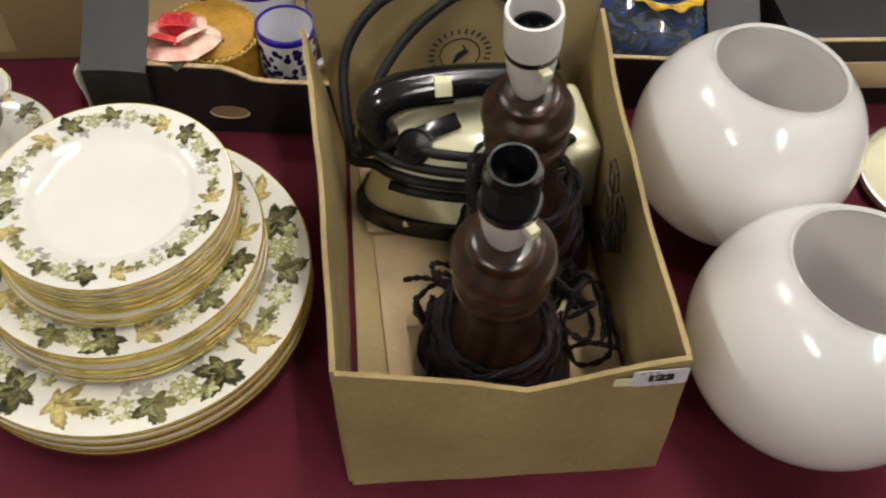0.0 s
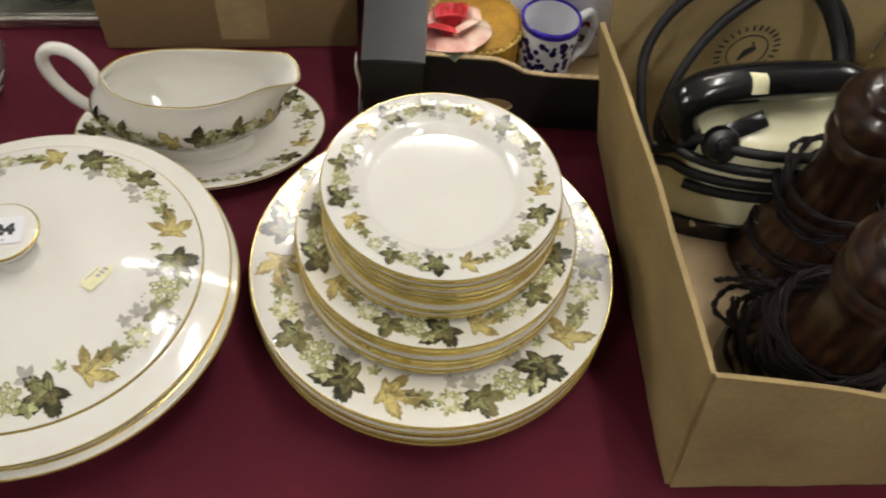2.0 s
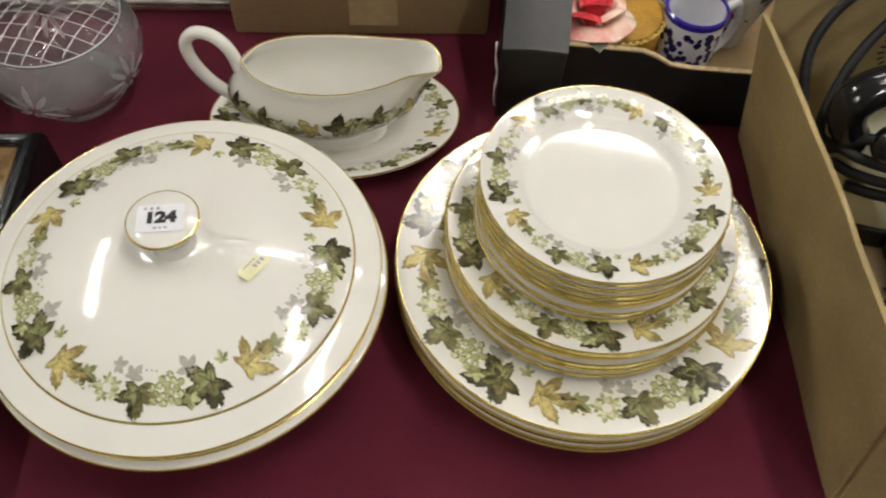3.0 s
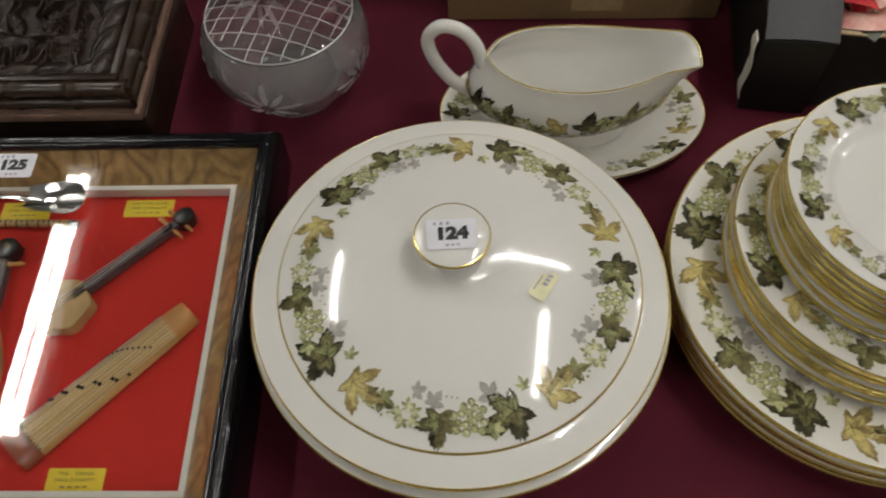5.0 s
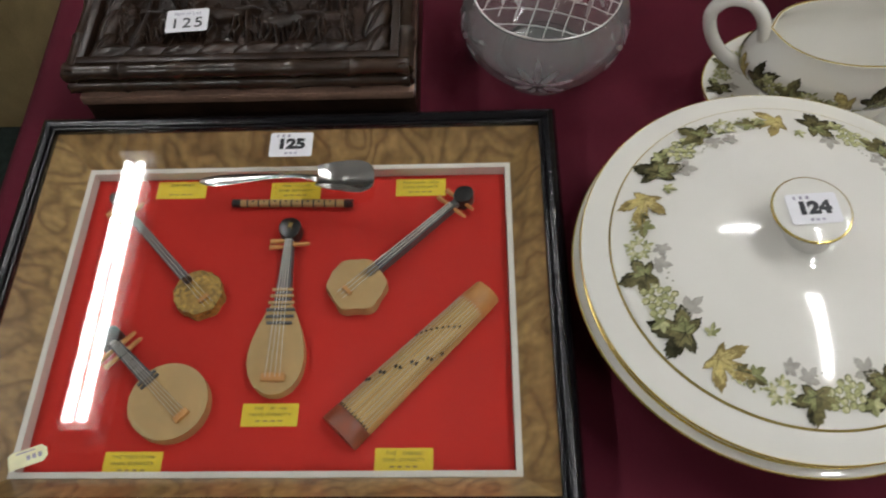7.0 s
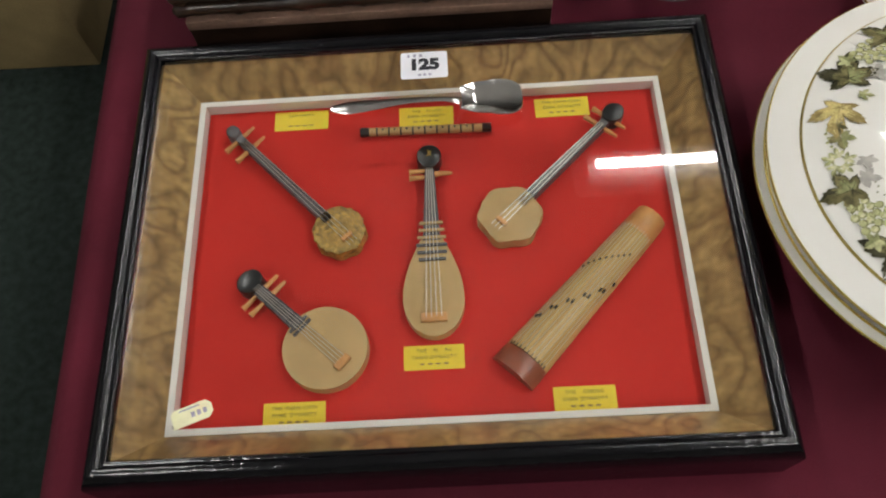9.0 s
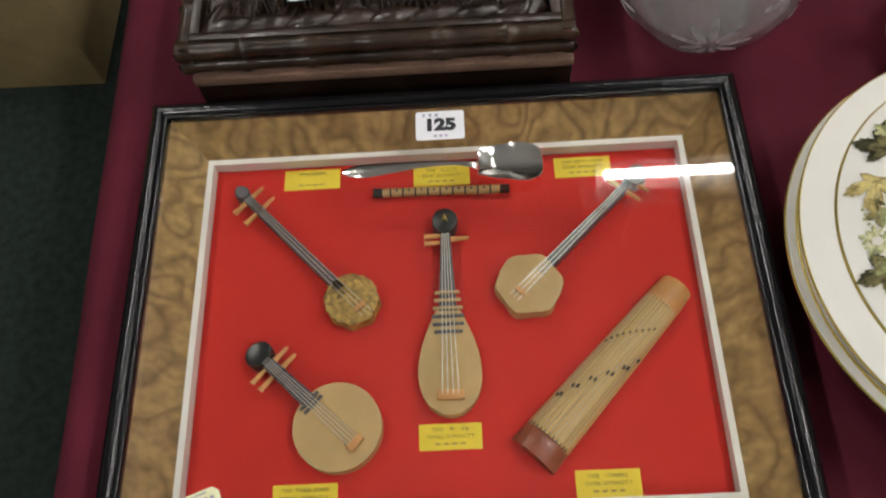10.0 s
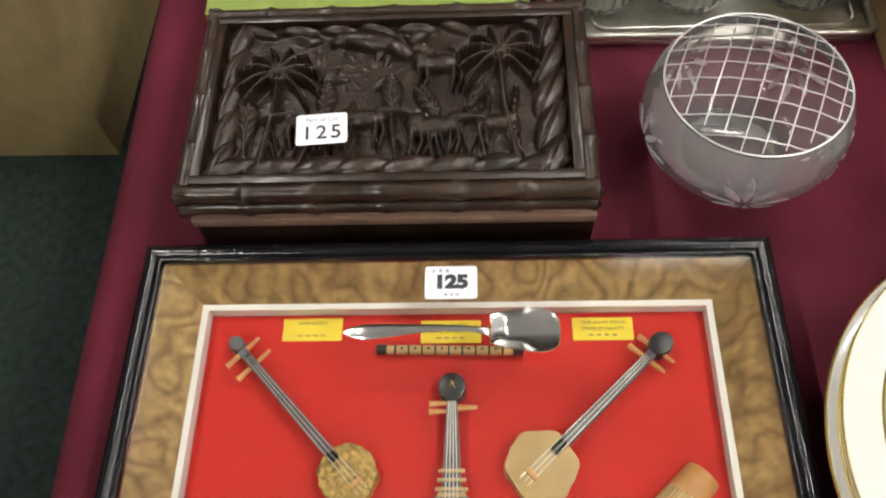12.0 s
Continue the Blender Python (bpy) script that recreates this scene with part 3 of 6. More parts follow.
class Decor:
    """Collects printed shapes laid on a surface, surf(s, t): s along the border, t across it, in metres."""

    def __init__(self, surf):
        self.surf, self.v, self.f, self.i = surf, [], [], []
        self.lift = 0.0

    def shape(self, pts, s, t, size, turn, a, b):
        c, d = math.cos(radians(turn)), math.sin(radians(turn))
        n, base = len(pts), len(self.v)
        for k in (0.0, 0.55, 1.0):
            for x, y in (pts if k else [(0, 0)]):
                x, y = x * k * size, y * k * size
                self.v.append(self.surf(s + c * x - d * y, t + d * x + c * y, self.lift))
        for k in range(n):
            k2 = (k + 1) % n
            mid = (pts[k][0] + pts[k2][0]) / 2
            col = a if mid > 0 else b
            self.f += [(base, base + 1 + k, base + 1 + k2), (base + 1 + k, base + 1 + n + k, base + 1 + n + k2, base + 1 + k2)]
            self.i += [col, col]
        self.lift += 0.0000025

    def leaf(self, kind, s, t, size, turn, a, b, vein=None):
        self.shape(VINE if kind == "vine" else SLIM, s, t, size, turn, a, b)
        if vein is not None:
            for ang, l in VEINS:
                g = radians(ang + turn)
                self.stroke(s + 0.46 * l * size * math.cos(g), t + 0.46 * l * size * math.sin(g), l * size * 0.92, ang + turn - 90, 0.020 * size, vein)

    def dot(self, s, t, r, a, b):
        self.shape([(math.cos(k * math.pi / 3.5), math.sin(k * math.pi / 3.5)) for k in range(7)], s, t, r, 20, a, b)

    def stroke(self, s, t, length, turn, w, a):
        self.shape([(-w, -length / 2), (w, -length / 2), (w * 0.4, length / 2), (-w * 0.4, length / 2)], s, t, 1.0, turn, a, a)

    def unit(self, s0, arc, k, rng):
        """One repeat of the border: yellow leaf, dark vine leaf, grapes, small leaf and blossom. arc: its length; k: its size."""
        d = arc / 72.0
        j = lambda q: (rng.random() - 0.5) * q
        # soft grey shadow leaves behind
        self.leaf("vine", s0 + 20 * d, -0.30 * k, 0.50 * k, 200 + j(40), 6, 6)
        self.leaf("vine", s0 + 42 * d, -0.20 * k, 0.42 * k, 150 + j(40), 6, 6)
        self.leaf("vine", s0 + 49 * d, -0.34 * k, 0.36 * k, 90 + j(60), 6, 6)
        self.stroke(s0 - 9 * d, 0.02 * k, 0.42 * k, 100, 0.012 * k, 6)
        self.stroke(s0 - 8 * d, -0.07 * k, 0.36 * k, 112, 0.010 * k, 6)
        y1 = 95 + j(20)
        self.leaf("slim", s0, 0.02 * k, 1.00 * k, y1, 3, 3)
        self.leaf("slim", s0, 0.02 * k, 0.86 * k, y1, 2, 3)
        self.leaf("slim", s0, 0.02 * k, 0.60 * k, y1, 7, 2, vein=3)
        g = radians(y1 + 90)
        self.leaf("slim", s0 + 0.40 * k * math.cos(g), 0.02 * k + 0.40 * k * math.sin(g), 0.36 * k, y1 + 12, 3, 1)
        y2 = -58 + j(16)
        self.leaf("vine", s0 + 13.5 * d, 0.04 * k, 1.00 * k, y2, 0, 0)
        self.leaf("vine", s0 + 13.5 * d, 0.04 * k, 0.84 * k, y2, 1, 0)
        self.leaf("vine", s0 + 13.5 * d, 0.04 * k, 0.60 * k, y2, 5, 1, vein=0)
        for n in range(17):
            a, r = n * 2.4, 0.072 * k * math.sqrt(n)
            q, w = s0 + 28.5 * d + r * math.cos(a) * 1.15, 0.03 * k + r * math.sin(a)
            self.dot(q, w, 0.078 * k, 5 if n % 3 else 1, 5)
            self.dot(q + 0.010 * k, w + 0.012 * k, 0.060 * k, 4, 8 if n % 2 else 4)
        y3 = 10 + j(30)
        self.leaf("vine", s0 + 39 * d, 0.06 * k, 0.78 * k, y3, 0, 1)
        self.leaf("vine", s0 + 39 * d, 0.06 * k, 0.66 * k, y3, 1, 1)
        self.leaf("vine", s0 + 39 * d, 0.06 * k, 0.46 * k, y3, 5, 1, vein=0)
        for n in range(5):
            a = n * 2 * math.pi / 5 + j(0.4)
            self.leaf("slim", s0 + 50 * d + 0.11 * k * math.cos(a), 0.08 * k + 0.11 * k * math.sin(a), 0.28 * k, math.degrees(a) - 90, 4, 5)
            self.leaf("slim", s0 + 50 * d + 0.10 * k * math.cos(a), 0.08 * k + 0.10 * k * math.sin(a), 0.18 * k, math.degrees(a) - 90, 8, 4)
        self.leaf("vine", s0 + 60 * d, -0.02 * k, 0.46 * k, 70 + j(50), 1, 5)
        self.leaf("vine", s0 + 21 * d, 0.22 * k, 0.34 * k, -20 + j(50), 5, 4)
        self.leaf("slim", s0 + 65 * d, 0.10 * k, 0.36 * k, 120 + j(40), 4, 5)
        self.leaf("slim", s0 + 7 * d, -0.26 * k, 0.34 * k, 200 + j(40), 5, 4)
        for n in range(4):
            self.dot(s0 + (56 + n * 1.7) * d, (0.16 + 0.05 * (n % 2)) * k + j(0.05) * k, 0.030 * k, 5, 4)
        for n in range(4):
            self.dot(s0 + (33 + n * 2) * d, -0.30 * k + j(0.08) * k, 0.024 * k, 6, 5)

    def put(self, parent):
        ob = flip_safe("leaf_border", self.v, self.f, DECOR_MATS, self.i, parent, "printed border of green and yellow vine leaves and grapes")
        return ob


def round_border(parent, zfun, r0, phase, k, seed, repeats=5):
    """The border on a turned piece: zfun gives the height at a radius."""
    def surf(s, t, lift):
        r, a = r0 + t, radians(phase) - s / r0
        return (r * math.cos(a), r * math.sin(a), zfun(r) + 0.00022 + lift)
    rng = random.Random(seed)
    de = Decor(surf)
    arc = 2 * math.pi * r0 / repeats
    for n in range(repeats):
        de.unit(n * arc, arc, k, rng)
    return de.put(parent)


# ---------------------------------------------------------------- stacks of plates
def plate_profile(R, h):
    """Upper and under side of a plate; the rim slopes up from the well."""
    well, t = R * 0.655, 0.0026
    top = [(0, h - 0.0150 * R / 0.135), (well * 0.9, h - 0.0148 * R / 0.135), (well * 0.97, h - 0.0135 * R / 0.135), (well * 1.03, h - 0.0085 * R / 0.135), (well * 1.09, h - 0.0062 * R / 0.135),
           (R * 0.85, h - 0.0030 * R / 0.135), (R * 0.965, h - 0.0006), (R * 0.992, h - 0.0001), (R, h - 0.0009)]
    under = [(R * 0.996, h - 0.0022), (R * 0.96, h - 0.0036), (R * 0.8, h - 0.0078 * R / 0.135), (well * 1.02, h - 0.014 * R / 0.135), (R * 0.6, 0.0035), (R * 0.58, 0.0), (R * 0.55, 0.0), (R * 0.54, 0.0035), (0, 0.0035)]
    return top, under


def rim_height(R, h):
    top, _ = plate_profile(R, h)
    def z(r):
        for (a, za), (b, zb) in zip(top, top[1:]):
            if a <= r <= b:
                return za + (zb - za) * (r - a) / (b - a)
        return top[-1][1] if r > top[-1][0] else top[0][1]
    return z


def plate(name, R, h, m, label, group, gold=0.0021):
    pl = thing(name, label, "plate", group, m)
    top, under = plate_profile(R, h)
    part("dish", lathe(top + under, 96), PORC, pl)
    part("gilt_rim", lathe([(R * 0.9945, h + 0.0001), (R * 0.998, h + 0.0002), (R + 0.0005, h - 0.0008), (R + 0.0001, h - gold), (R * 0.990, h - gold)], 96, close=True), GILT, pl, "thin gilt line round the edge")
    return pl


STACKS = [  # radius, height of one, step, how many, centre, base height, border radius, phase, size
    ("dinner_plate", 0.1372, 0.024, 0.0064, 5, (-0.1437, 0.3960), 0.750, 0.1140, -40.0, 0.040, "dinner plates in the stack", "large cream dinner plate with a vine leaf border and gilt rim"),
    ("salad_plate", 0.1025, 0.0195, 0.0071, 5, (-0.1420, 0.4030), None, 0.0850, -6.0, 0.0305, "salad plates in the stack", "medium cream plate with a vine leaf border and gilt rim"),
    ("side_plate", 0.0840, 0.0170, 0.0064, 7, (-0.1400, 0.4100), None, 0.0695, 60.0, 0.0205, "side plates in the stack", "small cream side plate with a vine leaf border and gilt rim"),
]
base = TABLE
for name, R, h, step, count, (cx, cy), z0, rb, phase, size, group, label in STACKS:
    rng = random.Random(count + int(R * 1000))
    for k in range(count):
        top_one = k == count - 1
        off = 0.0 if top_one else 0.0016
        pl = plate(name, R, h, pose(cx + (rng.random() - 0.5) * 2 * off, cy + (rng.random() - 0.5) * 2 * off - (0.0004 * (count - k)), base + k * step, 0, 0, 17 * k if not top_one else 0), label, group, 0.0046 if name == "salad_plate" else 0.0040)
        round_border(pl, rim_height(R, h), rb, phase + (0 if top_one else 31 * k), size, 3 + k) if k >= count - 1 else None
    base += (count - 1) * step + h - 0.0150 * R / 0.135

# ---------------------------------------------------------------- lidded dish
dish = thing("lidded_serving_dish", "cream lidded serving dish with vine leaf border and gilt lines", "serving dish", m=pose(-0.4249, 0.3807, TABLE))
bowl_out = [(0, 0.004), (0.062, 0.004), (0.064, 0.0), (0.072, 0.0), (0.074, 0.006), (0.092, 0.018), (0.112, 0.036), (0.124, 0.048), (0.1330, 0.0535), (0.1372, 0.0560), (0.1382, 0.0580), (0.1370, 0.0598), (0.1310, 0.0612), (0.1250, 0.0600), (0.112, 0.047), (0.09, 0.024), (0.06, 0.012), (0, 0.010)]
bowl = part("bowl", lathe(bowl_out, 128), PORC, dish)
part("gilt_line", lathe([(0.1374, 0.0567), (0.1385, 0.0575), (0.1384, 0.0585), (0.1377, 0.0592), (0.1370, 0.0585)], 128, close=True), GILT, bowl)
part("inner_gilt_line", lathe([(0.1318, 0.0613), (0.1330, 0.0609), (0.1329, 0.0615), (0.1318, 0.0619)], 128, close=True), GILT, bowl)
LID = [(0.1318, 0.0672), (0.1338, 0.0690), (0.1344, 0.0708), (0.1336, 0.0722), (0.1290, 0.0738), (0.1225, 0.0760), (0.1182, 0.0773), (0.1170, 0.0775), (0.1163, 0.0781), (0.1156, 0.0792), (0.1146, 0.0797), (0.1110, 0.0808), (0.100, 0.0848), (0.090, 0.0880), (0.080, 0.0906), (0.067, 0.0934), (0.055, 0.0953), (0.044, 0.0966), (0.034, 0.0973), (0.024, 0.0977), (0.018, 0.0983), (0.0145, 0.1000)]
def lid_z(r):
    for (a, za), (b, zb) in zip(LID, LID[1:]):
        if b <= r <= a:
            return zb + (za - zb) * (r - b) / (a - b)
    return 0.1
lid = part("lid", lathe(LID + [(0.0125, 0.1050), (0.0130, 0.1090), (0.0, 0.1090)] + [(0.0, 0.094), (0.05, 0.090), (0.1, 0.079), (0.118, 0.070), (0.128, 0.0655)], 128, close=False), PORC, dish)
knob = part("knob", lathe([(0, 0.1030), (0.0128, 0.1030), (0.0150, 0.1085), (0.0208, 0.1138), (0.0233, 0.1180), (0.0231, 0.1200), (0.0210, 0.1212), (0.012, 0.1222), (0, 0.1226)], 64), PORC, lid)
ring_k = part("knob_gilt_line", lathe([(0.0228, 0.1188), (0.0236, 0.1192), (0.0232, 0.1202), (0.0224, 0.1205)], 64, close=True), GILT, lid)
for ob in (knob, ring_k):
    ob.location = (-0.0034, 0.0045, 0.0004)
part("gilt_edge", lathe([(0.1336, 0.0690), (0.1346, 0.0700), (0.1348, 0.0710), (0.1342, 0.0720), (0.1336, 0.0716)], 128, close=True), GILT, lid)
part("under_gilt_line", lathe([(0.1322, 0.0673), (0.1332, 0.0680), (0.1336, 0.0688), (0.1328, 0.0682)], 128, close=True), GILT, lid)
part("gilt_groove_line", lathe([(0.1169, 0.0777), (0.1164, 0.0785), (0.1158, 0.0792), (0.1156, 0.0788), (0.1163, 0.0775)], 128, close=True), GILT, lid)
round_border(lid, lid_z, 0.0972, 86.0, 0.0320, 11)
lot_label(pose(-0.4285, 0.3840, TABLE + 0.1233, 0, 0, 3), "124", 0.030, 0.021)
def price_tag(m, label="pale yellow price tag"):
    t = thing("price_tag", label, "price tag", "price tags", m)
    part("paper", outline_plate([(-0.012, -0.005), (0.009, -0.005), (0.012, -0.002), (0.012, 0.003), (0.009, 0.006), (-0.010, 0.006), (-0.012, 0.004)], 0, 0.00022), TAG_YEL, t, smooth=False)
    for k in range(3):
        part("faint_mark", box(0.0022, 0.003, 0.0001, (0.0005 + k * 0.0035, 0.0, 0.0003)), PALEINK, t, smooth=False)
    part("faint_mark", box(0.012, 0.0008, 0.0001, (-0.001, 0.0042, 0.0003)), PALEINK, t, smooth=False)
    return t
price_tag(pose(-0.3722, 0.3635, TABLE + 0.0961, 3, 9, 58))

# ---------------------------------------------------------------- sauce boat on its stand
stand = thing("sauce_boat_stand", "oval cream stand with vine leaf border and gilt edge", "saucer", m=pose(-0.3315, 0.5685, TABLE))
SA, SB = 0.1080, 0.0715
sp = [(0, 0.005), (0.55, 0.005), (0.62, 0.0065), (0.70, 0.0115), (0.85, 0.0165), (0.97, 0.0200), (1.0, 0.0202), (1.0, 0.0180), (0.95, 0.0165), (0.8, 0.0110), (0.62, 0.0025), (0.6, 0.0), (0.54, 0.0), (0.52, 0.0025), (0, 0.0025)]
part("dish", lathe(sp, 96, sx=SA, sy=SB), PORC, stand)
part("gilt_rim", lathe([(0.993, 0.0203), (1.001, 0.0204), (1.003, 0.0190), (0.995, 0.0186)], 96, close=True, sx=SA, sy=SB), GILT, stand)
def stand_surf(s, t, lift):
    a = radians(50) - s / 0.078
    q = 0.845 + t / 0.09
    z = 0.0115 + (q - 0.70) / 0.15 * 0.005 if q < 0.85 else 0.0165 + (q - 0.85) / 0.12 * 0.0035
    return (SA * q * math.cos(a), SB * q * math.sin(a), z + 0.0003 + lift)
de = Decor(stand_surf)
for n in range(5):
    de.unit(n * 2 * math.pi * 0.078 / 5, 2 * math.pi * 0.078 / 5, 0.0215, random.Random(n))
de.put(stand)


BOAT_RIM = [(0, 0.0885, 0.0, 0.0760), (16, 0.0862, 0.0115, 0.0790), (32, 0.0770, 0.0190, 0.0838), (47, 0.0610, 0.0225, 0.0828), (62, 0.0430, 0.0285, 0.0785), (80, 0.0180, 0.0345, 0.0752),
            (100, -0.0100, 0.0360, 0.0740), (125, -0.0400, 0.0315, 0.0750), (150, -0.0630, 0.0190, 0.0766), (180, -0.0750, 0.0, 0.0772)]
BOAT_SIDE = [(0.0, 0.65), (0.05, 0.635), (0.09, 0.585), (0.14, 0.58), (0.22, 0.67), (0.34, 0.83), (0.46, 0.945), (0.58, 1.0), (0.80, 0.98), (1.0, 0.9)]


def ease(table, x, k):
    """Smooth reading of column k of a table at x."""
    for n in range(len(table) - 1):
        if x <= table[n + 1][0]:
            break
    f = (x - table[n][0]) / (table[n + 1][0] - table[n][0])
    p0, p1, p2, p3 = (table[min(max(q, 0), len(table) - 1)][k] for q in (n - 1, n, n + 1, n + 2))
    return p1 + 0.5 * f * (p2 - p0 + f * (2 * p0 - 5 * p1 + 4 * p2 - p3 + f * (3 * (p1 - p2) + p3 - p0)))


def boat_point(u, v, inset=0.0):
    """Outer skin of the boat: u round (0 at the spout), v from foot to rim."""
    deg = (u % 1.0) * 360
    side = 1 if deg <= 180 else -1
    deg = deg if deg <= 180 else 360 - deg
    a = radians(deg)
    q = ease(BOAT_SIDE, v, 1)
    s = min(1.0, max(0.0, (v - 0.60) / 0.40))
    s = s * s * (1.9 - 0.9 * s)
    rx, ry, rz = ease(BOAT_RIM, deg, 1), ease(BOAT_RIM, deg, 2), ease(BOAT_RIM, deg, 3)
    x = (-0.009 + q * 0.0790 * math.cos(a)) * (1 - s) + rx * s
    y = q * 0.0440 * math.sin(a) * (1 - s) + ry * s
    d = math.hypot(x, y) or 1.0
    return Vector((x * (1 - inset / d), side * y * (1 - inset / d), rz * v))


boat = thing("sauce_boat", "cream porcelain sauce boat with vine leaves and gilt rim", "sauce boat", m=pose(-0.3290, 0.5670, TABLE + 0.0052, 0, 0, -2.5))
bm = bmesh.new()
NU, NV = 72, 16
og = [[bm.verts.new(boat_point(i / NU, j / NV)) for j in range(NV + 1)] for i in range(NU)]
ig = [[bm.verts.new(boat_point(i / NU, 0.16 + 0.835 * j / NV, 0.0028) + Vector((0, 0, 0.0))) for j in range(NV + 1)] for i in range(NU)]
for i in range(NU):
    a, b = i, (i + 1) % NU
    for j in range(NV):
        bm.faces.new((og[a][j], og[b][j], og[b][j + 1], og[a][j + 1]))
        bm.faces.new((ig[a][j + 1], ig[b][j + 1], ig[b][j], ig[a][j]))
    bm.faces.new((og[a][NV], og[b][NV], ig[b][NV], ig[a][NV]))
bm.faces.new([og[i][0] for i in range(NU)][::-1])
bm.faces.new([ig[i][0] for i in range(NU)])
part("body", bm, PORC, boat, angle=60)
part("gilt_rim", sweep([boat_point(i / NU, 1.0, 0.0012) + Vector((0, 0, 0.0002)) for i in range(NU)], 0.0006, 6, closed=True), GILT, boat)
hp = smooth_path([(-0.0760, 0, 0.066), (-0.0815, 0.003, 0.084), (-0.0930, 0.006, 0.0960), (-0.1080, 0.009, 0.0965), (-0.1180, 0.010, 0.0840), (-0.1145, 0.008, 0.0650), (-0.1010, 0.005, 0.0450), (-0.0810, 0, 0.0330)], 8)
part("handle", sweep(hp, 0.0054, 12, flat=0.96), PORC, boat)
part("handle_gilt_line", sweep([p + Vector((0, -0.0030, 0.0034)) for p in hp[4:30]], 0.0007, 5), GILT, boat)
def boat_surf(s, t, lift):
    u = 0.75 + s / 0.36
    v = 0.56 + t / 0.064
    p, e = boat_point(u % 1, min(0.98, v)), 0.004
    n = (boat_point((u + e) % 1, min(0.98, v)) - p).cross(boat_point(u % 1, min(0.99, v + e)) - p).normalized()
    return tuple(p + n * (0.0004 + lift))
de = Decor(boat_surf)
for n in range(5):
    de.unit(n * 0.072 - 0.004, 0.072, 0.0250, random.Random(30 + n))
de.put(boat)

# ---------------------------------------------------------------- framed display of model instruments
FC = (-0.7640, 0.3775)
FROT = -0.3
fr = thing("framed_display", "glazed black frame with model string instruments on red", "framed display", m=pose(FC[0], FC[1], TABLE, 0, 0, FROT))
FW, FH, BAR, TOP = 0.2006, 0.1542, 0.0150, 0.0505
def rail(length, w, h):
    """One lacquered rail along x, rounded on top, mitred at both ends."""
    bm = bmesh.new()
    prof = [(0, 0), (0, h * 0.76), (w * 0.04, h * 0.84), (w * 0.13, h * 0.905), (w * 0.26, h * 0.955), (w * 0.42, h * 0.99), (w * 0.56, h), (w * 0.68, h * 0.99), (w * 0.77, h * 0.965), (w * 0.81, h * 0.945), (w * 0.87, h * 0.955), (w * 0.95, h * 0.952), (w, h * 0.93), (w, 0)]
    ends = []
    for sgn in (-1, 1):
        ends.append([bm.verts.new((sgn * (length - y), -y, z)) for y, z in prof])
    n = len(prof)
    for k in range(n):
        bm.faces.new((ends[0][k], ends[0][(k + 1) % n], ends[1][(k + 1) % n], ends[1][k]))
    bm.faces.new(ends[0][::-1])
    bm.faces.new(ends[1])
    return bm
for length, off, rz in ((FW, FH, 0), (FH, FW, 270), (FW, FH, 180), (FH, FW, 90)):
    ob = part("rail", rail(length, BAR, TOP), LACQUER, fr, angle=50)
    ob.matrix_local = pose(0, 0, 0, 0, 0, rz) @ pose(0, off, 0)
IW, IH = FW - BAR, FH - BAR
part("backboard", box(2 * IW, 2 * IH, 0.006, (0, 0, 0.0)), CARD_DARK, fr, smooth=False)
RED = 0.0115
part("red_panel", box(0.3205, 0.2330, RED - 0.0065, (0, 0, 0.0065)), REDCARD, fr, "bright red backing panel", smooth=False)
MW, MH, MZ = 0.1648, 0.1210, 0.0200
def trapezoid(inner_w, inner_h, outer_w, outer_h, z0, z1, side):
    if side in "ns":
        s = 1 if side == "n" else -1
        pts = [(-outer_w, s * outer_h), (outer_w, s * outer_h), (inner_w, s * inner_h), (-inner_w, s * inner_h)]
    else:
        s = 1 if side == "e" else -1
        pts = [(s * outer_w, outer_h), (s * outer_w, -outer_h), (s * inner_w, -inner_h), (s * inner_w, inner_h)]
    return outline_plate(pts, z0, z1)
def sloped_strip(side):
    bm = trapezoid(MW, MH, IW, IH, 0.0065, MZ, side)
    for v in bm.verts:
        if v.co.z > MZ - 0.001 and (abs(abs(v.co.x) - IW) < 1e-5 or abs(abs(v.co.y) - IH) < 1e-5):
            v.co.z = 0.0425
    return bm
for side in "nsew":
    part("veneer_strip", sloped_strip(side), VENEER if side in "ns" else VENEER_SIDE, fr, "figured walnut veneer border", smooth=False)
    part("white_slip", trapezoid(MW - 0.0042, MH - 0.0042, MW - 0.0001, MH - 0.0001, 0.0066, MZ + 0.0006, side), WHITE, fr, "narrow white inner border", smooth=False)
pane = part("glass_pane", box(2 * IW - 0.001, 2 * IH - 0.001, 0.002, (0, 0, 0.0445)), PANE, fr, "clear glass pane", smooth=False)


def yellow_card(x, y, w, lines, h=0.0158):
    c = part("name_card", box(w, h, 0.0004, (x, y, RED + 0.0001)), LABEL_YEL, fr, "small yellow name card", smooth=False)
    for k, text in enumerate(lines):
        zz = pose(x, y + h * (0.27 - 0.27 * k), RED + 0.0008)
        if text:
            writing(text, 0.0032, INK, c, zz, spread=0.25)
        else:
            for q in range(4):
                part("faint_mark", box(0.0030, 0.0011, 0.0001, (x - w * 0.20 + q * 0.0050, y - h * 0.27, RED + 0.0006)), CARD_DARK, c, smooth=False)
yellow_card(-0.0925, 0.1062, 0.0390, ["SAN HSIEN", None])
yellow_card(-0.0020, 0.1038, 0.0390, ["THE   FLUTE", "SWEI DYNASTY", None])
yellow_card(0.0955, 0.1050, 0.0385, ["THE CHIN CHIN", "CHIN DYNASTY", None])
yellow_card(-0.0020, -0.0770, 0.0380, ["THE   PI   PA", "TANG DYNASTY", None])
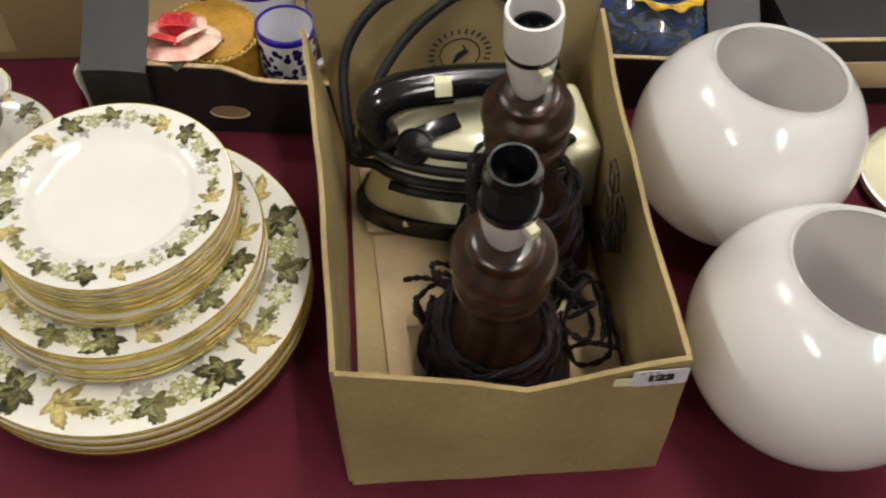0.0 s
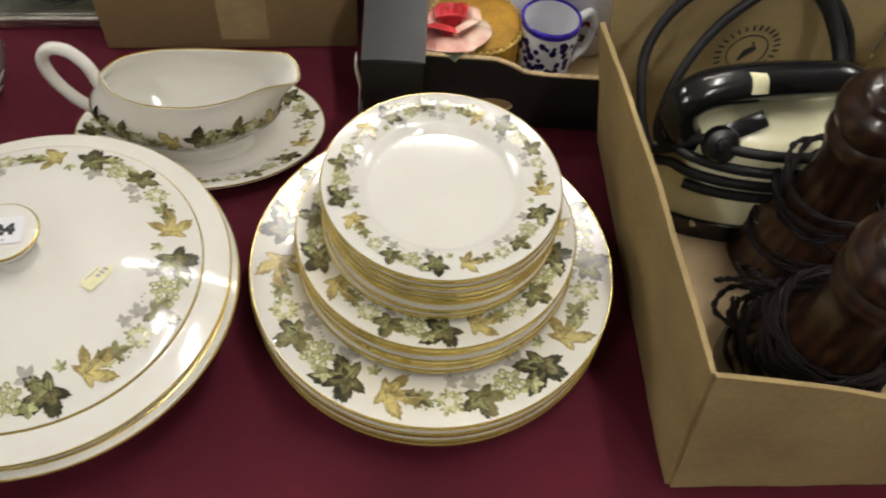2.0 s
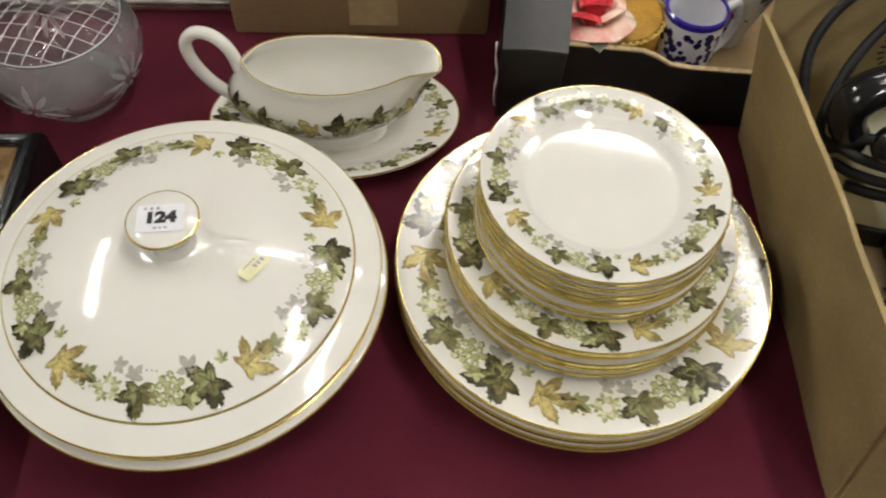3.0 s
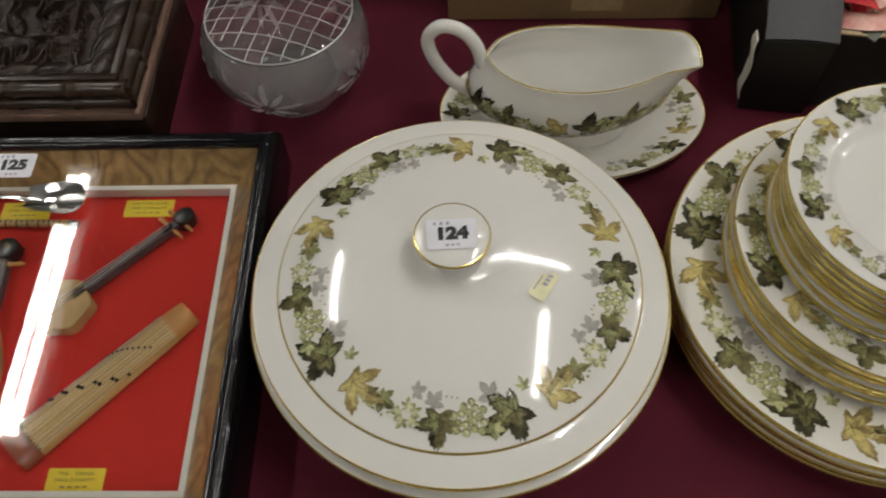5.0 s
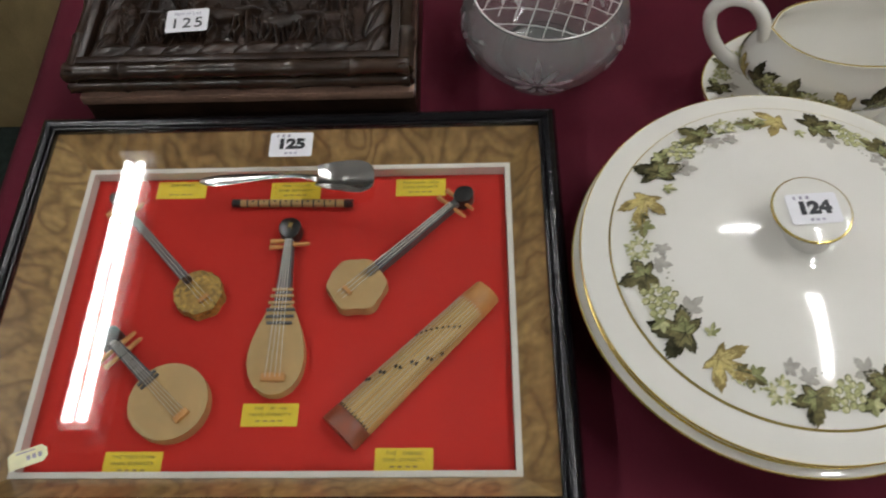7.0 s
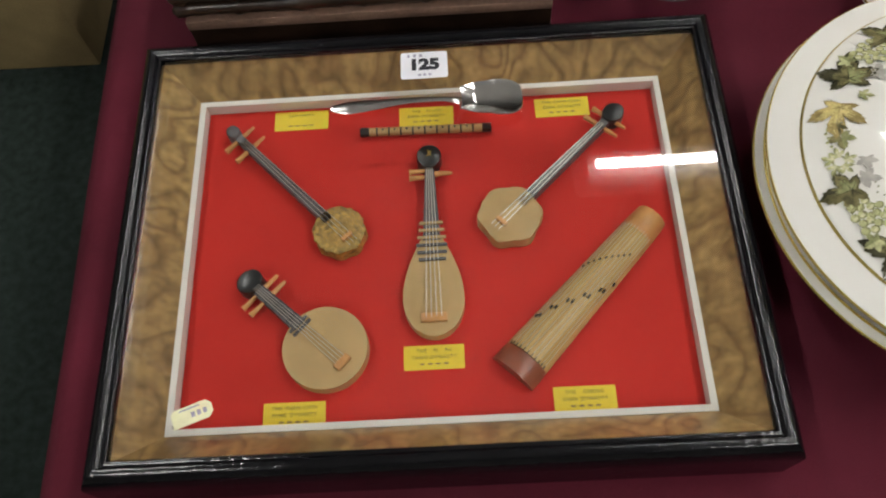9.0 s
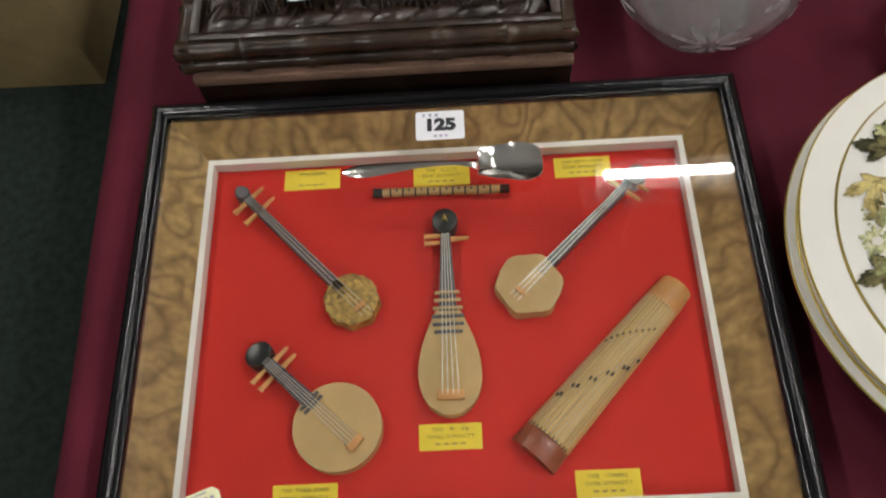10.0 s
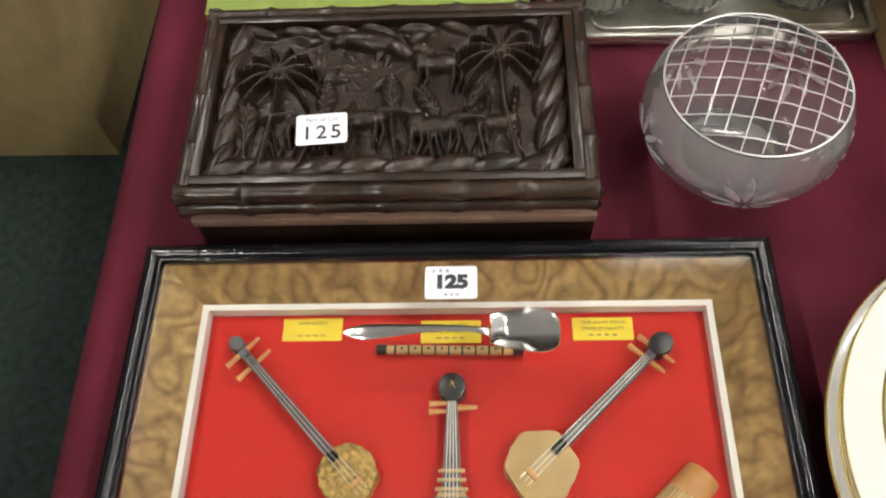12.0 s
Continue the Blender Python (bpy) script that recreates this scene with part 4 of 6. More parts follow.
yellow_card(-0.0887, -0.1093, 0.0385, ["THE YUEH CHIN", "MING DYNASTY", None])
yellow_card(0.0888, -0.1078, 0.0378, ["THE   CHENG", "CHIN DYNASTY", None])


def instrument(name, m, label):
    ob = new(name)
    ob.parent = fr
    ob.matrix_local = m
    ob.empty_display_size = 0.01
    ob["label"] = label
    return ob


def peg(x, y, length, ang, parent, r=0.0018, z=0.008):
    d = Vector((math.cos(radians(ang)), math.sin(radians(ang)), 0))
    c = Vector((x, y, z))
    part("peg", sweep([c - d * length / 2, c - d * length * 0.3, c + d * length * 0.3, c + d * length / 2], r, 8, taper=[1.25, 0.95, 0.85, 0.6]), ORANGEWOOD, parent)


def blob(fn, n, z0, z1, bevel=0.0012):
    return outline_plate([fn(2 * math.pi * k / n) for k in range(n)], z0, z1, bevel)


def strings(parent, y0, y1, w0, w1, count, z=0.0105):
    for k in range(count):
        q = (k / (count - 1) - 0.5) if count > 1 else 0
        part("string", sweep([(q * w0, y0, z), (q * w1, y1, z)], 0.00028, 5), STRING, parent)


# pear-shaped lute, upright
li = instrument("pear_lute", pose(-0.0006, 0.0005, RED), "pear-shaped pale wooden model lute with black head")
def pear(a):
    t = (1 - math.cos(a)) / 2
    hw = 0.0240 * math.sin(a) * (1 - 0.62 * t ** 1.4)
    return (hw, -0.0665 + 0.0760 * t)
part("body", blob(pear, 48, 0.0, 0.0085), PALEWOOD, li)
part("neck", outline_plate([(-0.0058, 0.000), (0.0058, 0.000), (0.0030, 0.055), (-0.0030, 0.055)], 0.003, 0.0095), GREYWOOD, li)
part("head", blob(lambda a: (0.0085 * math.cos(a), 0.0635 + 0.0082 * math.sin(a) * (1 if math.sin(a) > 0 else 1.25)), 24, 0.002, 0.0125), EBONY, li)
for k, (hw, y) in enumerate(((0.0078, 0.0120), (0.0085, 0.0068), (0.0095, 0.0015), (0.0102, -0.0040), (0.0098, -0.0092), (0.0090, -0.0142))):
    part("fret", box(2 * hw, 0.0021, 0.0016, (0, y, 0.0090), 0.0004), GREYWOOD if k > 2 else PALEWOOD, li)
part("bridge", box(0.0165, 0.0060, 0.0030, (0, -0.0545, 0.0085), 0.0008), ORANGEWOOD, li)
strings(li, 0.056, -0.0545, 0.0036, 0.0100, 4, 0.0115)
peg(-0.0085, 0.0530, 0.011, 2, li); peg(-0.0085, 0.0480, 0.011, 2, li); peg(0.0095, 0.0505, 0.012, 2, li)
part("mark", sweep([(-0.002, 0.062, 0.0128), (0.002, 0.066, 0.0128), (-0.001, 0.067, 0.0128), (0.002, 0.061, 0.0128)], 0.0004, 5), GILT, li)


def long_lute(name, head, body, label, body_fn, skin, heads, pegs_at):
    """A long-necked lute from its head to the middle of its body."""
    hx, hy = head
    bx, by = body
    L = math.hypot(hx - bx, hy - by)
    ang = math.degrees(math.atan2(hy - by, hx - bx)) - 90
    ob = instrument(name, pose(bx, by, RED, 0, 0, ang), label)
    part("body", blob(body_fn, 40, 0.0, 0.0105, 0.0014), skin, ob)
    part("neck", outline_plate([(-0.0034, 0.010), (0.0034, 0.010), (0.0028, L * 0.86), (-0.0028, L * 0.86)], 0.003, 0.0105), GREYWOOD, ob)
    part("head", blob(lambda a: (heads * math.cos(a), L * 0.955 + heads * 1.15 * math.sin(a)), 20, 0.002, 0.0125), EBONY if heads > 0.006 else GREYWOOD, ob)
    part("peg_box", box(0.0060, L * 0.17, 0.0050, (0, L * 0.86, 0.0055), 0.0008), GREYWOOD, ob)
    for f in pegs_at:
        peg(0.0, L * f, 0.027, 4, ob)
    part("bridge", box(0.0085, 0.0035, 0.0030, (0, -0.0085, 0.0105), 0.0007), ORANGEWOOD, ob)
    strings(ob, L * 0.84, -0.0150, 0.0032, 0.0062, 3, 0.0132)
    return ob


def lobed(a):
    r = 0.0208 + 0.0013 * math.cos(6 * a + 1.2)
    return (r * math.cos(a), r * math.sin(a))
long_lute("long_necked_lute", (-0.1420, 0.0965), (-0.0620, 0.0112), "model lute with long grey neck and scaly round body", lambda a: (0.0172 * math.cos(a) * (1 + 0.05 * math.cos(8 * a)), 0.0180 * math.sin(a) * (1 + 0.04 * math.cos(8 * a))), SNAKE, 0.0048, (0.80, 0.90))
long_lute("lobed_lute", (0.1325, 0.0940), (0.0519, 0.0160), "model lute with long grey neck and lobed pale body", lobed, PALEWOOD, 0.0072, (0.84, 0.92))
yq = instrument("moon_lute", pose(-0.0692, -0.0700, RED, 0, 0, 47), "round-bodied pale moon lute with short neck")
part("body", blob(lambda a: (0.0268 * math.cos(a), 0.0268 * math.sin(a)), 48, 0.0, 0.0100, 0.0015), PALEWOOD, yq)
part("neck", outline_plate([(-0.0048, 0.022), (0.0048, 0.022), (0.0038, 0.062), (-0.0038, 0.062)], 0.003, 0.0105), GREYWOOD, yq)
part("head", blob(lambda a: (0.0090 * math.cos(a), 0.0680 + 0.0078 * math.sin(a)), 20, 0.002, 0.0130), EBONY, yq)
for y in (0.0235, 0.0200):
    part("fret", box(0.0150, 0.0020, 0.0016, (0, y, 0.0098), 0.0004), GREYWOOD, yq)
for k in range(4):
    part("fret", box(0.0085, 0.0014, 0.0012, (0, 0.030 + k * 0.0065, 0.0100)), EBONY, yq)
part("bridge", box(0.0110, 0.0048, 0.0034, (0, -0.0155, 0.0100), 0.0008), ORANGEWOOD, yq)
strings(yq, 0.062, -0.0160, 0.0040, 0.0072, 4, 0.0130)
for y in (0.0520, 0.0590):
    peg(-0.0095, y, 0.0120, 0, yq); peg(0.0095, y, 0.0120, 0, yq)

# zither: an arched bamboo body
za, zb = Vector((0.1440, 0.0100, 0)), Vector((0.0470, -0.0900, 0))
zl = (za - zb).length
zi = instrument("zither", pose((za.x + zb.x) / 2, (za.y + zb.y) / 2, RED, 0, 0, math.degrees(math.atan2(za.y - zb.y, za.x - zb.x)) - 90), "arched bamboo model zither with dark end block")
def arch(w0, w1, y0, y1, h, n=14):
    bm = bmesh.new()
    rows = []
    for y, w, hh in ((y0, w0, h), (y0 + 0.002, w0, h), ((y0 + y1) / 2, (w0 + w1) / 2, h), (y1 - 0.002, w1, h), (y1, w1 * 0.97, h * 0.9)):
        rows.append([bm.verts.new((w * math.cos(math.pi * k / n), y, 0.003 + hh * math.sin(math.pi * k / n))) for k in range(n + 1)])
    for a, b in zip(rows, rows[1:]):
        for k in range(n):
            bm.faces.new((a[k], a[k + 1], b[k + 1], b[k]))
        bm.faces.new((a[0], b[0], b[n], a[n]))
    bm.faces.new(rows[0])
    bm.faces.new(rows[-1][::-1])
    return bm
part("body", arch(0.0152, 0.0118, -zl / 2 + 0.012, zl / 2 - 0.016, 0.011), BAMBOO, zi)
part("end_block", arch(0.0158, 0.0154, -zl / 2 - 0.002, -zl / 2 + 0.0125, 0.0105), REDWOOD, zi)
part("tail_block", arch(0.0118, 0.0108, zl / 2 - 0.0165, zl / 2 + 0.002, 0.0108), ORANGEWOOD, zi)
for k in range(11):
    a = radians(32 + k * 11.6)
    x0, x1 = 0.0150 * math.cos(a), 0.0116 * math.cos(a)
    zz = 0.003 + 0.0112 * math.sin(a)
    part("string", sweep([(x0, -zl / 2 + 0.011, zz + 0.0004), (x1, zl / 2 - 0.015, zz + 0.0004)], 0.00022, 4), STRING, zi)
    part("bridge", box(0.0014, 0.0024, 0.0026, (x0 * 0.93, zl * (-0.10 if k % 2 else -0.075) + 0.0048 * (5 - k), zz), 0.0003), EBONY, zi)
    if k > 1:
        part("bridge", box(0.0012, 0.0018, 0.0014, (x0 * 0.85, zl * 0.19 + 0.0030 * (5 - k), zz), 0.0003), EBONY, zi)
    part("pin", box(0.0007, 0.0022, 0.0008, (x0, -zl / 2 + 0.0125, zz)), EBONY, zi)
# flute
fl = instrument("flute", pose(-0.0025, 0.0898, RED, 0, 0, -1), "thin banded bamboo model flute")
part("tube", sweep([(-0.0405, 0, 0.004), (0.0405, 0, 0.004)], 0.0030, 12), PALEWOOD, fl)
for s in (-1, 1):
    part("end_cap", sweep([(s * 0.0400, 0, 0.004), (s * 0.0465, 0, 0.004)], 0.0033, 12), EBONY, fl)
for k in range(9):
    x = -0.0345 + k * 0.0085
    part("band", sweep([(x - 0.0006, 0, 0.004), (x + 0.0006, 0, 0.004)], 0.0032, 12), EBONY, fl)
    if k < 8:
        part("finger_hole", lathe([(0, 0.0068), (0.0009, 0.0068), (0.0009, 0.0072), (0, 0.0072)], 8, m=pose(x + 0.0042, 0, 0)), EBONY, fl)

FM = pose(FC[0], FC[1], TABLE, 0, 0, FROT)
lot_label(FM @ pose(-0.0006, 0.1222, 0.0467, 0, 0, 0.0), "125", 0.0325, 0.0225)
price_tag(FM @ pose(-0.1395, -0.1150, 0.0467, 0, 0, 20))

# silver caddy spoon lying on the glass
sp = thing("caddy_spoon", "polished silver caddy spoon with shovel bowl lying on the glass", "spoon", m=FM @ pose(-0.0030, 0.0880, 0.0467, 0, 0, -1.0))
hpts = smooth_path([(-0.062, 0.000, 0.0012), (-0.050, 0.000, 0.0016), (-0.030, 0.001, 0.0030), (-0.010, 0.0015, 0.0050), (0.010, 0.001, 0.0062), (0.022, 0.000, 0.0056), (0.027, 0.000, 0.0030)], 6)
SPOON_WIDTH = [(-0.063, 0.0008), (-0.058, 0.0034), (-0.050, 0.0052), (-0.042, 0.0049), (-0.030, 0.0040), (-0.016, 0.0027), (0.0, 0.0019), (0.014, 0.0017), (0.022, 0.0024), (0.028, 0.0040)]
part("handle", sweep(hpts, 1.0, 12, flat=0.30, taper=[float(np.interp(p.x, [q[0] for q in SPOON_WIDTH], [q[1] for q in SPOON_WIDTH])) for p in hpts]), SILVER, sp)
def bowl_fn(u, v):
    x = 0.0255 + 0.0410 * u
    end = math.sqrt(1 - 0.62 * (max(0, u - 0.62) / 0.38) ** 3) if u < 1 else 0.60
    hw = (0.0085 + 0.0050 * min(1, u * 2.5)) * end - 0.0012 * math.exp(-((u - 0.42) / 0.12) ** 2)
    q = 2 * v - 1
    depth = 0.0065 * (1 - 0.7 * max(0, u - 0.45) / 0.55)
    z = 0.0012 + 0.0068 - depth * (1 - q * q) * min(1, 0.35 + u * 3)
    return (x + 0.0012 * math.cos(q * 1.4), q * hw * 1.05, z * (1 if u < 0.9 else 1) - 0.0052 * max(0, u - 0.5) * (1 - q * q * 0.2))
part("bowl", sheet(bowl_fn, 24, 20, 0.0008), SILVER, sp, angle=70)


# ---------------------------------------------------------------- cardboard box with lamps and iron (lot 123)
def wall_sheet(bl, br, tr, tl, thick, bow=0.0, dip=None, nu=16, nv=6):
    """A card wall between four corners; bow bends it outwards, dip lowers its upper edge."""
    bl, br, tr, tl = (Vector(p) for p in (bl, br, tr, tl))
    nrm = (br - bl).cross(tl - bl).normalized()
    def fn(u, v):
        p = (bl * (1 - u) + br * u) * (1 - v) + (tl * (1 - u) + tr * u) * v
        p = p + nrm * (bow * math.sin(math.pi * u) * v + 0.0016 * noise.noise(p * 14) + 0.0004 * noise.noise(p * 45))
        if dip:
            p.z += dip(u) * v
        return p
    return sheet(fn, nu, nv, thick)


cb = thing("cardboard_box", "open brown cardboard box holding lamp bases and an iron", "box")
B0 = TABLE + 0.001
fl_b, fr_b, kr_b, kl_b = (0.011, 0.2245, B0), (0.237, 0.2095, B0), (0.252, 0.545, B0), (0.034, 0.552, B0)
fl_t, fr_t, kr_t, kl_t = (0.003, 0.244, 0.889), (0.2145, 0.2195, 0.912), (0.252, 0.545, 0.906), (0.004, 0.551, 0.892)
def front_dip(u):
    return -0.030 * (max(0.0, 1 - abs(u - 0.56) / 0.56) ** 1.3 if u < 0.56 else max(0.0, 1 - (u - 0.56) / 0.44) ** 1.1)
part("front_wall", wall_sheet(fl_b, fr_b, fr_t, fl_t, 0.0036, 0.002, front_dip, 60, 30), CARD, cb, angle=60)
part("left_wall", wall_sheet(kl_b, fl_b, fl_t, kl_t, 0.0036, -0.004, None, 60, 26), CARD, cb, angle=60)
part("right_wall", wall_sheet(fr_b, kr_b, kr_t, fr_t, 0.0036, -0.004, None, 60, 26), CARD, cb, angle=60)
part("back_wall", wall_sheet(kr_b, kl_b, (0.004, 0.562, 0.935), (0.250, 0.556, 0.918), 0.0045, 0.0), CARD_IN, cb, angle=60)
part("base", outline_plate([(0.018, 0.232), (0.230, 0.218), (0.246, 0.540), (0.037, 0.546)], B0, B0 + 0.004), CARD_IN, cb, smooth=False)
part("base_flap", outline_plate([(0.045, 0.240), (0.226, 0.228), (0.236, 0.430), (0.048, 0.436)], B0 + 0.0045, B0 + 0.0085, 0.001), CARD_PALE, cb)
part("base_flap", outline_plate([(0.044, 0.441), (0.240, 0.435), (0.243, 0.538), (0.042, 0.543)], B0 + 0.0045, B0 + 0.0080, 0.001), CARD_PALE, cb)
# round transport mark on the back wall
for k in range(26):
    a = 2 * math.pi * k / 26
    part("stamp_mark", box(0.0016, 0.0006, 0.0052, m=pose(0.134 + 0.0225 * math.cos(a), 0.5480, 0.860 + 0.0225 * math.sin(a), 0, 90 - math.degrees(a), 0)), INK, cb, smooth=False)
part("stamp_mark", sweep([(0.134 + 0.0175 * math.cos(2 * math.pi * k / 30), 0.5478, 0.860 + 0.0175 * math.sin(2 * math.pi * k / 30)) for k in range(30)], 0.0006, 5, closed=True), INK, cb)
part("stamp_mark", sweep([(0.129, 0.5478, 0.851), (0.133, 0.5478, 0.859), (0.139, 0.5478, 0.864), (0.136, 0.5478, 0.870)], 0.0022, 6, flat=1.0, taper=[0.5, 1.2, 1.0, 0.4]), INK, cb)
# outlined carton marks on the right wall
def on_right(u, v):
    a = Vector(fr_b) * (1 - u) + Vector(kr_b) * u
    b = Vector(fr_t) * (1 - u) + Vector(kr_t) * u
    return a * (1 - v) + b * v + Vector((-0.0072, 0, 0))
for du, dv, s in ((0.46, 0.66, 0.045), (0.56, 0.70, 0.045), (0.46, 0.49, 0.045), (0.56, 0.53, 0.045), (0.51, 0.36, 0.045)):
    part("carton_mark", sweep([on_right(du + s * math.cos(k * math.pi / 3) * 1.05, dv + s * 1.9 * math.sin(k * math.pi / 3)) for k in range(6)], 0.0008, 5, closed=True), INK, cb)
    for k in (0, 2, 4):
        part("carton_mark", sweep([on_right(du, dv), on_right(du + s * math.cos(k * math.pi / 3) * 1.05, dv + s * 1.9 * math.sin(k * math.pi / 3))], 0.0007, 5), INK, cb)
lot_label(pose(0.1965, 0.2130, 0.8985, 87, 0, -5) @ pose(0, 0, 0, 0, 0, 7), "123", 0.034, 0.018)
yt = thing("small_tag", "small yellowed paper tag beside the lot sticker", "tag", m=pose(0.1755, 0.2150, 0.8925, 87, 0, -5))
part("paper", outline_plate(rounded_rect(0.012, 0.009, 0.001), 0, 0.0003), TAG_YEL, yt, smooth=False)


def turned_lamp(foot, top, label, collar):
    """A turned wooden lamp base with a bulb holder, leaning from foot to top."""
    foot, top = Vector(foot), Vector(top)
    axis = (top - foot).normalized()
    m = Matrix.Translation(foot) @ axis.to_track_quat("Z", "Y").to_matrix().to_4x4()
    ob = thing("table_lamp", label, "lamp base", "turned lamp bases", m)
    prof = [(0, 0.0), (0.058, 0.0), (0.061, 0.006), (0.060, 0.014), (0.054, 0.022), (0.051, 0.030), (0.047, 0.046), (0.040, 0.062), (0.034, 0.078), (0.0295, 0.092), (0.0272, 0.104), (0.0255, 0.118),
            (0.0250, 0.134), (0.0262, 0.148), (0.0285, 0.156), (0.0302, 0.161), (0.0304, 0.166), (0.0287, 0.170), (0.0262, 0.1725), (0.0270, 0.176), (0.0300, 0.180), (0.0318, 0.1865), (0.0314, 0.193), (0.0287, 0.1985),
            (0.0234, 0.2015), (0.0222, 0.2035), (0.0222, 0.2065), (0.0200, 0.2090), (0.0150, 0.2105), (0, 0.2105)]
    part("stem", lathe(prof, 48), TURNED, ob, angle=50)
    hold = [(0, 0.2102), (0.0092, 0.2102), (0.0118, 0.2155), (0.0145, 0.228), (0.0160, 0.240), (0.0166, 0.247)]
    part("bulb_holder", lathe(hold + [(0.0, 0.247)], 32), HOLDER, ob)
    part("band", lathe([(0.0, 0.2472), (0.0170, 0.2472), (0.0170, 0.2515), (0.0, 0.2515)], 32), BAKELITE, ob)
    if collar:
        part("collar", lathe([(0.0172, 0.2517), (0.0176, 0.255), (0.0178, 0.276), (0.0172, 0.2795), (0.0152, 0.2795), (0.0150, 0.255), (0.0150, 0.2517)], 32, close=True), HOLDER, ob)
        part("socket", lathe([(0, 0.2522), (0.0140, 0.2522), (0.0140, 0.265), (0.0120, 0.265), (0.0120, 0.255), (0, 0.255)], 24), BAKELITE, ob)
    else:
        th = []
        for k in range(8):
            th += [(0.0136, 0.2517 + k * 0.0032), (0.0150, 0.2533 + k * 0.0032)]
        part("threaded_socket", lathe(th + [(0.0138, 0.2780), (0.0130, 0.2820), (0.0116, 0.2820), (0.0112, 0.257), (0, 0.257)], 32), BAKELITE, ob, "black threaded socket")
        part("contact", lathe([(0, 0.257), (0.0018, 0.257), (0.0018, 0.262), (0, 0.263)], 10, m=pose(0.004, 0.003, 0)), SILVER, ob)
    part("switch", box(0.0070, 0.0075, 0.0060, m=pose(0.0178, -0.0050, 0.2410, 0, 0, 75), bevel=0.001), SWITCH, ob)
    return ob, m


l1, m1 = turned_lamp((0.1265, 0.2975, B0 + 0.0085), (0.0975, 0.2710, 1.0240), "dark turned wooden lamp base with bare black socket", False)
l2, m2 = turned_lamp((0.1720, 0.4090, B0 + 0.0085), (0.1340, 0.3870, 1.0300), "dark turned wooden lamp base with white bulb holder", True)
rng = random.Random(7)
def wound_flex(m, parent, turns, r0, z0, z1, seed):
    """Twisted flex wound loosely round a lamp stem."""
    rg = random.Random(seed)
    ctrl = []
    n = turns * 9
    for k in range(n):
        a = 2 * math.pi * k / 9 + rg.random() * 0.2
        f = k / n
        z = z0 + (z1 - z0) * (0.5 - 0.5 * math.cos(f * math.pi * 3.1)) + rg.uniform(-0.005, 0.005)
        r = r0 + 0.018 * max(0.0, (0.085 - z)) / 0.085 + rg.uniform(-0.003, 0.007)
        ctrl.append(m @ Vector((r * math.cos(a), r * math.sin(a), max(0.018, z))))
    path = smooth_path(ctrl, 5)
    for ph in (0, math.pi):
        off = []
        for i, p in enumerate(path):
            t = (path[min(i + 1, len(path) - 1)] - path[max(i - 1, 0)]).normalized()
            s = t.cross(Vector((0, 0, 1))).normalized()
            u = s.cross(t)
            w = i * 0.95 + ph
            off.append(parent.matrix_world.inverted() @ (p + (s * math.cos(w) + u * math.sin(w)) * 0.0012))
        part("flex_strand", sweep(off, 0.0014, 6), CORD, parent, "brown twisted flex")
bpy.context.view_layer.update()
wound_flex(m1, l1, 15, 0.038, 0.026, 0.092, 1)
wound_flex(m2, l2, 8, 0.038, 0.036, 0.110, 2)
def loose_flex(parent, ctrl):
    path = smooth_path(ctrl, 8)
    inv = parent.matrix_world.inverted()
    for ph in (0, math.pi):
        off = []
        for i, p in enumerate(path):
            t = (path[min(i + 1, len(path) - 1)] - path[max(i - 1, 0)]).normalized()
            s = t.cross(Vector((0, 0.01, 1))).normalized()
            u = s.cross(t)
            off.append(inv @ (p + (s * math.cos(i * 0.9 + ph) + u * math.sin(i * 0.9 + ph)) * 0.0012))
        part("flex_strand", sweep(off, 0.0014, 6), CORD, parent, "brown twisted flex")
loose_flex(l1, [(0.062, 0.352, 0.815), (0.075, 0.352, 0.816), (0.092, 0.350, 0.812), (0.098, 0.338, 0.826), (0.088, 0.333, 0.838), (0.082, 0.342, 0.836), (0.093, 0.350, 0.822), (0.105, 0.345, 0.818), (0.118, 0.355, 0.806), (0.140, 0.360, 0.79)])
loose_flex(l1, [(0.084, 0.345, 0.80), (0.078, 0.330, 0.79), (0.083, 0.318, 0.782), (0.094, 0.325, 0.79), (0.096, 0.345, 0.80), (0.086, 0.362, 0.81), (0.092, 0.375, 0.80), (0.115, 0.372, 0.79)])
lump = random.Random(21)
for n in range(5):
    c = Vector((0.188 + lump.uniform(-0.014, 0.016), 0.335 + lump.uniform(-0.05, 0.07), 0.792))
    loose_flex(l2, [c + Vector((0.020 * math.cos(k * 1.1 + n) + lump.uniform(-0.006, 0.006), 0.026 * math.sin(k * 1.1 + n) + lump.uniform(-0.006, 0.006), lump.uniform(-0.018, 0.034))) for k in range(10)])
for n in range(4):
    c = Vector((0.094 + lump.uniform(-0.008, 0.010), 0.330 + lump.uniform(-0.03, 0.03), 0.790))
    loose_flex(l1, [c + Vector((0.016 * math.cos(k * 1.2 + n) + lump.uniform(-0.006, 0.006), 0.022 * math.sin(k * 1.2 + n) + lump.uniform(-0.006, 0.006), lump.uniform(-0.016, 0.032))) for k in range(9)])

